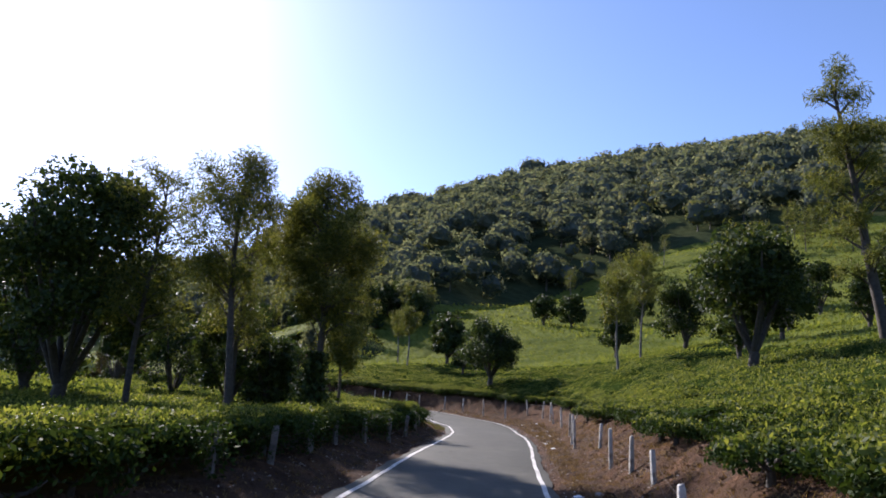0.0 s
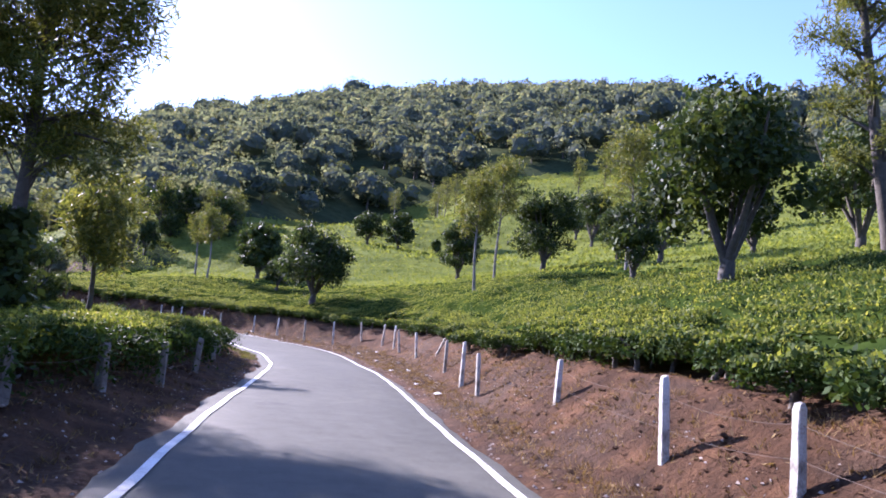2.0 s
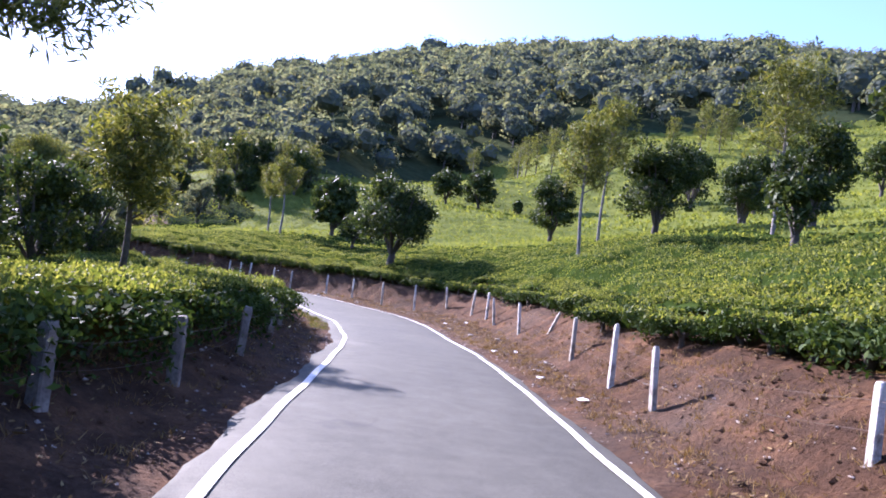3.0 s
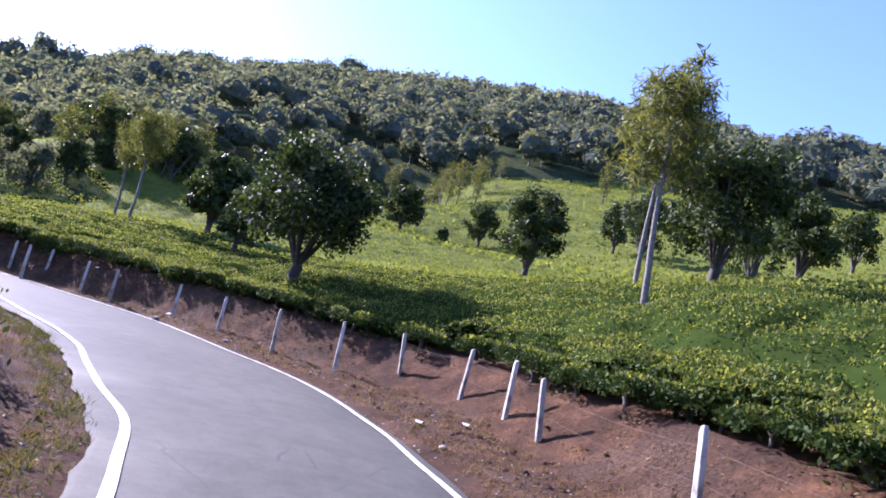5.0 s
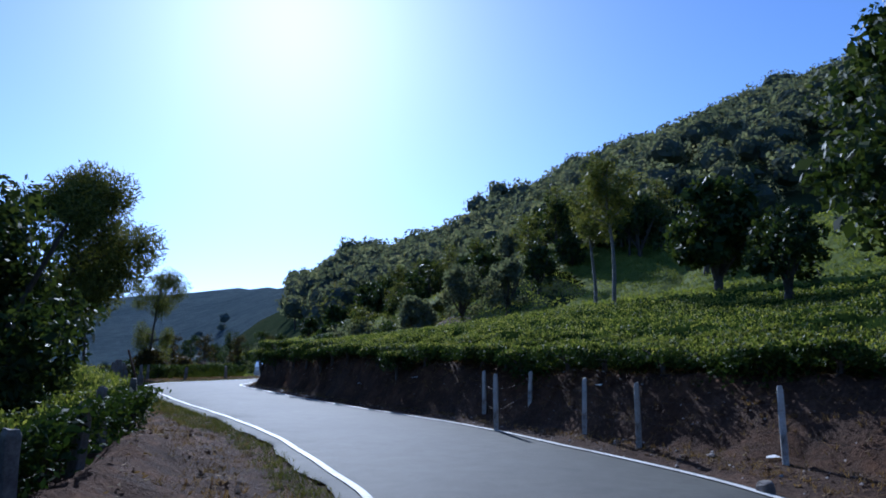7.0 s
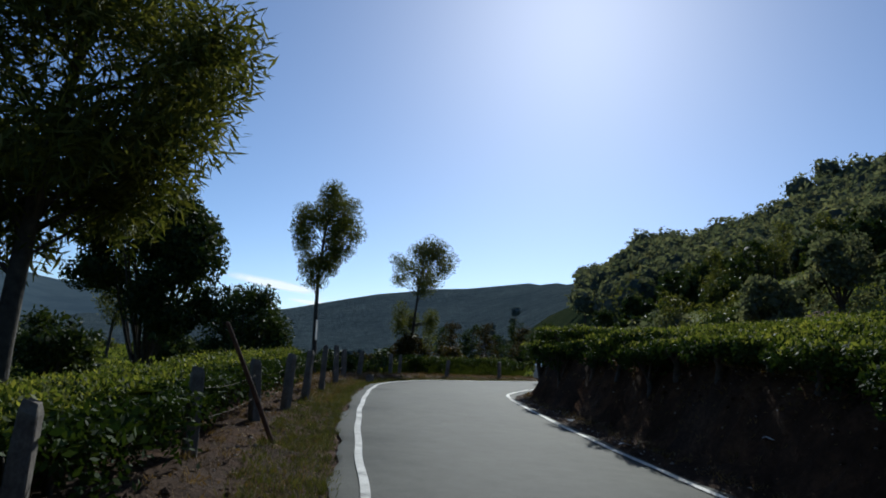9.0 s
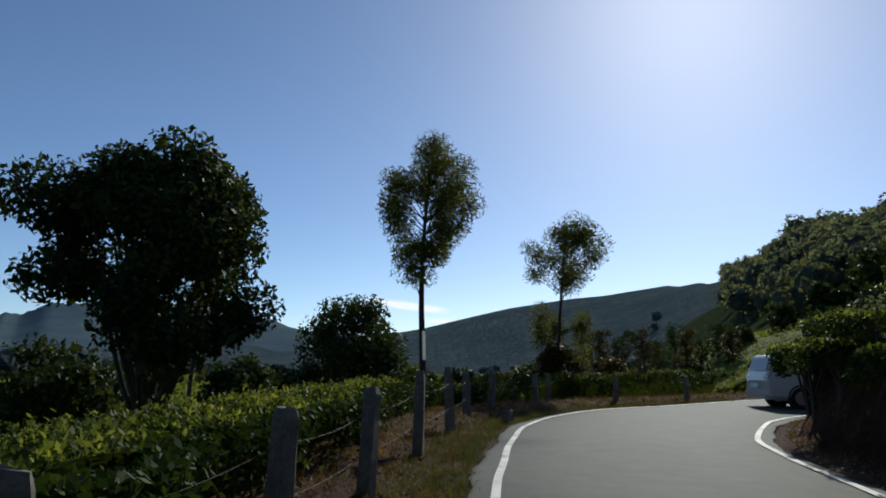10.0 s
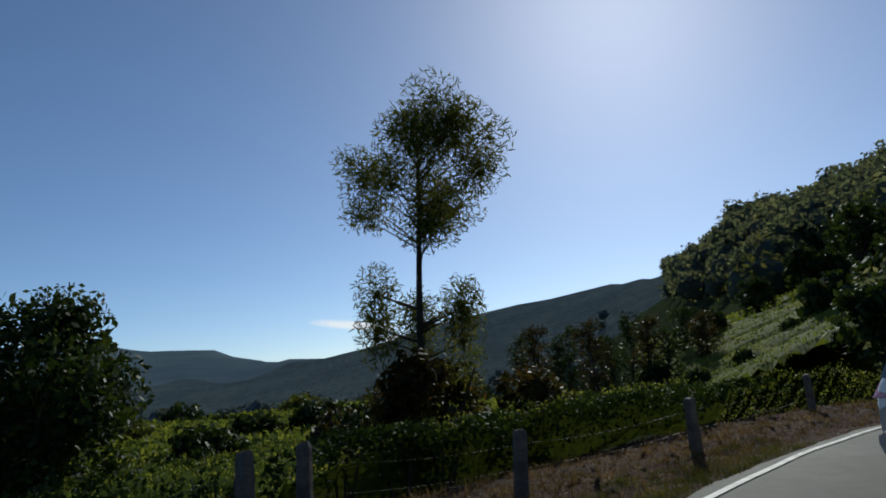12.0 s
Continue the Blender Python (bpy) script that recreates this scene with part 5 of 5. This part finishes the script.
def tubes_bm(paths, sides=6):
    v, f = tubes(paths, sides)
    bm = bmesh.new()
    vs = [bm.verts.new(p) for p in v]
    for q in f:
        bm.faces.new([vs[i] for i in q])
    return bm


people_carrier(-25.3, 78.3, 0.62, 52)

# ---------------------------------------------------------------- things beside the road
pole = mesh_ob("leaning_pole", *tubes([[(-16.15, 56.2, 0.2, 0.035), (-16.0, 55.65, 1.1, 0.032), (-15.8, 55.05, 1.98, 0.028), (-15.79, 55.03, 2.0, 0.004)]], 7), OLD_WOOD, None, True)
tagged(pole, "thin weathered wooden pole leaning over the hedge", "pole")
board = thing("tree_sign", -29.56, 66.02, 1.95, "plain white tin board nailed to a tree trunk", "sign", turn=133)
part("board", slab([(-0.15, 0, 0.01), (0.17, 0, 0), (0.15, 0.02, 0.75), (-0.17, 0.02, 0.76)], (0, -1, 0), 0.012), BOARD_WHITE, board)
for zz in (0.08, 0.68):
    bm = bmesh.new()
    bmesh.ops.create_cone(bm, cap_ends=True, segments=8, radius1=0.012, radius2=0.009, depth=0.015)
    bmesh.ops.transform(bm, matrix=pose(0, -0.018, zz, 90), verts=bm.verts)
    part("nail", bm, WIRE, board, "rusty nail head")


def verge(n, lo, hi, side, y0, y1, seed):
    """Random places beside the road: x, y, z."""
    r = np.random.default_rng(seed)
    ks = np.nonzero((ROAD[:, 1] > y0) & (ROAD[:, 1] < y1))[0]
    k = r.choice(ks, n)
    e = r.uniform(lo, hi, n)
    p = ROAD[k, :2] + RT[k] * r.uniform(-0.3, 0.3, (n, 1)) + RN[k] * (side * (ROAD[k, 3] + e))[:, None]
    return np.c_[p, land(p[:, 0], p[:, 1])], r


def tufts(name, n, blades, lo, hi, side, y0, y1, height, mat, label, seed):
    p, r = verge(n, lo, hi, side, y0, y1, seed)
    k = np.repeat(np.arange(n), blades)
    base = p[k] + np.c_[r.normal(0, 0.05, (len(k), 2)), np.zeros(len(k))]
    tip = base + np.c_[r.normal(0, height * 0.5, (len(k), 2)), r.uniform(0.3, 1.0, len(k)) * height]
    wv = np.c_[r.normal(0, 1, (len(k), 2)), np.zeros(len(k))]
    wv *= 0.006 / np.linalg.norm(wv, axis=1)[:, None]
    q = np.stack([base - wv, base + wv, tip + wv * 0.2, tip - wv * 0.2], 1).reshape(-1, 3)
    return tagged(mesh_ob(name, q, quad_faces(len(k)), mat), label, "grass", kind="stuff")


tufts("dry_grass", 5200, 7, 0.5, 2.4, 1, 4, 72, 0.09, DRY_GRASS, "dry straw-coloured grass and twigs on the bank", 301)
tufts("dry_grass", 1500, 9, 0.6, 2.1, -1, 4, 84, 0.09, DRY_GRASS, "dry straw-coloured grass on the verge", 302)
tufts("dry_grass", 1600, 9, 0.7, 3.4, -1, 62, 86, 0.13, DRY_GRASS, "dry brown grass on the verge of the bend", 304)
tufts("grass", 650, 9, 0.3, 0.8, -1, 33, 54, 0.09, GREEN_GRASS, "short green grass between the asphalt and the footpath", 305)
tufts("grass", 2600, 9, 0.35, 1.3, -1, 54, 80, 0.10, GREEN_GRASS, "short yellow-green grass on the verge of the bend", 303)


def pebbles(name, n, lo, hi, side, y0, y1, size, mat, label, seed, category="stones"):
    p, r = verge(n, lo, hi, side, y0, y1, seed)
    octa = np.array([(1, 0, 0), (0, 1, 0), (-1, 0, 0), (0, -1, 0), (0, 0, 0.7), (0, 0, -0.5)])
    f = np.array([(0, 1, 4), (1, 2, 4), (2, 3, 4), (3, 0, 4), (1, 0, 5), (2, 1, 5), (3, 2, 5), (0, 3, 5)])
    s = size * np.clip(np.exp(r.normal(0, 0.45, (n, 1, 1))), 0.4, 1.9)
    v = octa[None] * s * r.uniform(0.6, 1.4, (n, 6, 3)) + p[:, None, :]
    return tagged(mesh_ob(name, v.reshape(-1, 3), (f[None] + 6 * np.arange(n)[:, None, None]).reshape(-1, 3), mat), label, category, kind="stuff")


pebbles("gravel", 2600, 0.25, 2.0, 1, 3, 78, 0.018, STONE, "loose pale gravel on the red verge", 311)
pebbles("gravel", 1500, 0.25, 1.7, -1, 3, 84, 0.017, STONE, "loose pale gravel on the red verge", 312)
pebbles("soil_clods", 3000, 0.7, 2.6, 1, 3, 78, 0.03, SOIL, "crumbled red earth clods on the bank", 313, "soil")
pebbles("soil_clods", 1600, 0.7, 2.3, -1, 3, 84, 0.03, SOIL, "crumbled red earth clods on the verge", 314, "soil")
p, r = verge(12, 0.5, 1.6, 1, 5, 60, 321)
for k, (x, y, z) in enumerate(p):
    bm = bmesh.new()
    bmesh.ops.create_icosphere(bm, subdivisions=2, radius=0.045 + 0.022 * (k % 3))
    for v in bm.verts:
        v.co *= 1 + 0.28 * noise.noise(v.co * 9 + Vector((k, 0, 0)))
        v.co.z *= 0.6
    ob = part("rock", bm, STONE, None)
    ob.matrix_world = pose(x, y, z + 0.02, 0, 0, 50 * k)
    tagged(ob, "pale broken rock lying on the red verge", "rock", "rocks on the verge")
p, r = verge(16, 0.4, 1.9, 1, 5, 70, 331)
for k, (x, y, z) in enumerate(p):
    bm = slab([(-0.09, -0.05, 0), (0.08, -0.06, 0.02), (0.10, 0.05, 0), (0.0, 0.07, 0.035), (-0.10, 0.04, 0.01)], (0, 0, 1), 0.006)
    ob = part("paper_scrap", bm, LITTER, None)
    ob.matrix_world = pose(x, y, z + 0.03, 0, 0, 71 * k)
    tagged(ob, "crumpled pale paper scrap on the verge", "litter", "litter on the verge")

def leaf_litter(n, lo, hi, side, y0, y1, label, seed):
    """Dry leaves and bits of twig lying on the earth."""
    c, r = verge(n, lo, hi, side, y0, y1, seed)
    c = c + np.array([[0, 0, 0.012]])
    q = leaf_quads(r, c, r.uniform(0.03, 0.085, len(c)), 0.4, face=np.array([[0, 0, 1.0]]))
    tagged(mesh_ob("leaf_litter", q, quad_faces(len(c)), DRY_GRASS), label, "leaf litter", kind="stuff")


leaf_litter(16000, 0.5, 3.2, 1, 3, 62, "dry brown leaves and twigs littering the bank", 331)
leaf_litter(9000, 0.5, 2.4, -1, 3, 80, "dry brown leaves and twigs on the verge", 332)

# the first row of tea above the bank: single bushes on gnarled stems
def tea_bush(x, y, top, seed, width):
    r = np.random.default_rng(seed)
    z = land_at(x, y)
    H = max(0.55, top - z)
    t = thing("tea_bush", x, y, z, "flat-topped tea bush on a gnarled stem above the bank" if seed % 3 else "spreading tea bush with bare gnarled stems above the bank", "tea bush", "tea bushes along the bank")
    fork = H * r.uniform(0.22, 0.4)
    bx, by = r.normal(0, 0.06), r.normal(0, 0.06)
    mesh_ob("stem", *tubes([[(0, 0, -0.2, 0.065), (bx * 0.5 + 0.02, by * 0.5, fork * 0.5, 0.05), (bx, by, fork, 0.055)]], 7), STEM, t, True)
    for k in range(5):
        a, w = 1.26 * k + r.uniform(-0.4, 0.4), width * r.uniform(0.2, 0.42)
        mesh_ob("branch", *tubes([[(bx, by, fork - 0.02, 0.035), (bx + math.cos(a) * w * 0.45, by + math.sin(a) * w * 0.45, fork + (H - fork) * 0.4, 0.024), (bx + math.cos(a) * w, by + math.sin(a) * w, H - 0.12, 0.010)]], 5), STEM, t, True)
    lobes = []
    for k in range(9):
        a, w = r.uniform(0, 6.28), width * 0.40 * r.uniform(0, 1) ** 0.5
        lobes.append((math.cos(a) * w, math.sin(a) * w, H - 0.13 - 0.1 * r.uniform() * (w / width) * 4, width * 0.24, width * 0.24, 0.13))
    crest = list(lobes)
    for k in range(8):
        a, w = 0.785 * k + r.uniform(-0.3, 0.3), width * r.uniform(0.36, 0.46)
        drop = min(0.5 * H, r.uniform(0.22, 0.52))
        lobes.append((math.cos(a) * w, math.sin(a) * w, H - drop, width * 0.17, width * 0.17, r.uniform(0.12, 0.2)))
    c, u = crown_points(r, 1900, lobes, 0.3)
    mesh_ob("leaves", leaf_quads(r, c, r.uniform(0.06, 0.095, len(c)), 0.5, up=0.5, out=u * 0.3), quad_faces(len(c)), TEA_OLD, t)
    c, u = crown_points(r, 950, crest, 0.12)
    c = c[u[:, 2] > 0.1] + np.array([[0, 0, 0.03]])
    mesh_ob("young_leaves", leaf_quads(r, c, r.uniform(0.06, 0.095, len(c)), 0.46, up=1.2, out=np.array([[0, 0, 0.8]])), quad_faces(len(c)), TEA_LEAF, t, label="fresh yellow-green shoots on the plucked top")


br = np.random.default_rng(29)
k = 140
while k < len(ROAD) - 46:
    e = float(right_gap(k)) - 0.12 + br.normal(0, 0.22) + 0.2 * math.sin(k * 0.27)
    x, y = ROAD[k, :2] + RN[k] * (ROAD[k, 3] + e)
    if y > 2:
        tea_bush(x, y, float(tea_top([x], [y])[0]) - 0.1 + br.normal(0, 0.07), 700 + k, br.uniform(1.0, 1.5))
    k += int(br.uniform(3.4, 6.2))

# bare stems under the first tea rows
stems = []
sr = np.random.default_rng(17)
for k in range(48, len(ROAD) - 48, 2):
    for side, e0 in ((1, float(right_gap(k)) + 0.4), (-1, float(left_gap(k)) + 0.45)):
        if k // 2 % 2 == (side > 0):
            continue
        x, y = ROAD[k, :2] + RN[k] * side * (ROAD[k, 3] + e0 + sr.normal(0, 0.12)) + RT[k] * sr.normal(0, 0.15)
        z = land_at(x, y)
        top = float(tea_top([x], [y])[0]) - 0.35 if side > 0 else ROAD[k, 2] + 0.6
        for b in range(4):
            a, w = sr.uniform(0, 6.28), sr.uniform(0.15, 0.42)
            stems.append([(x, y, z - 0.1, 0.05), (x + 0.02, y, z + 0.12, 0.04), (x + math.cos(a) * w * 0.6, y + math.sin(a) * w * 0.6, z + (top - z) * 0.6, 0.022), (x + math.cos(a) * w, y + math.sin(a) * w, top, 0.010)])
tagged(mesh_ob("tea_stems", *tubes(stems, 5), STEM, None, True), "bare woody stems under the tea bushes", "tea bushes", kind="stuff")
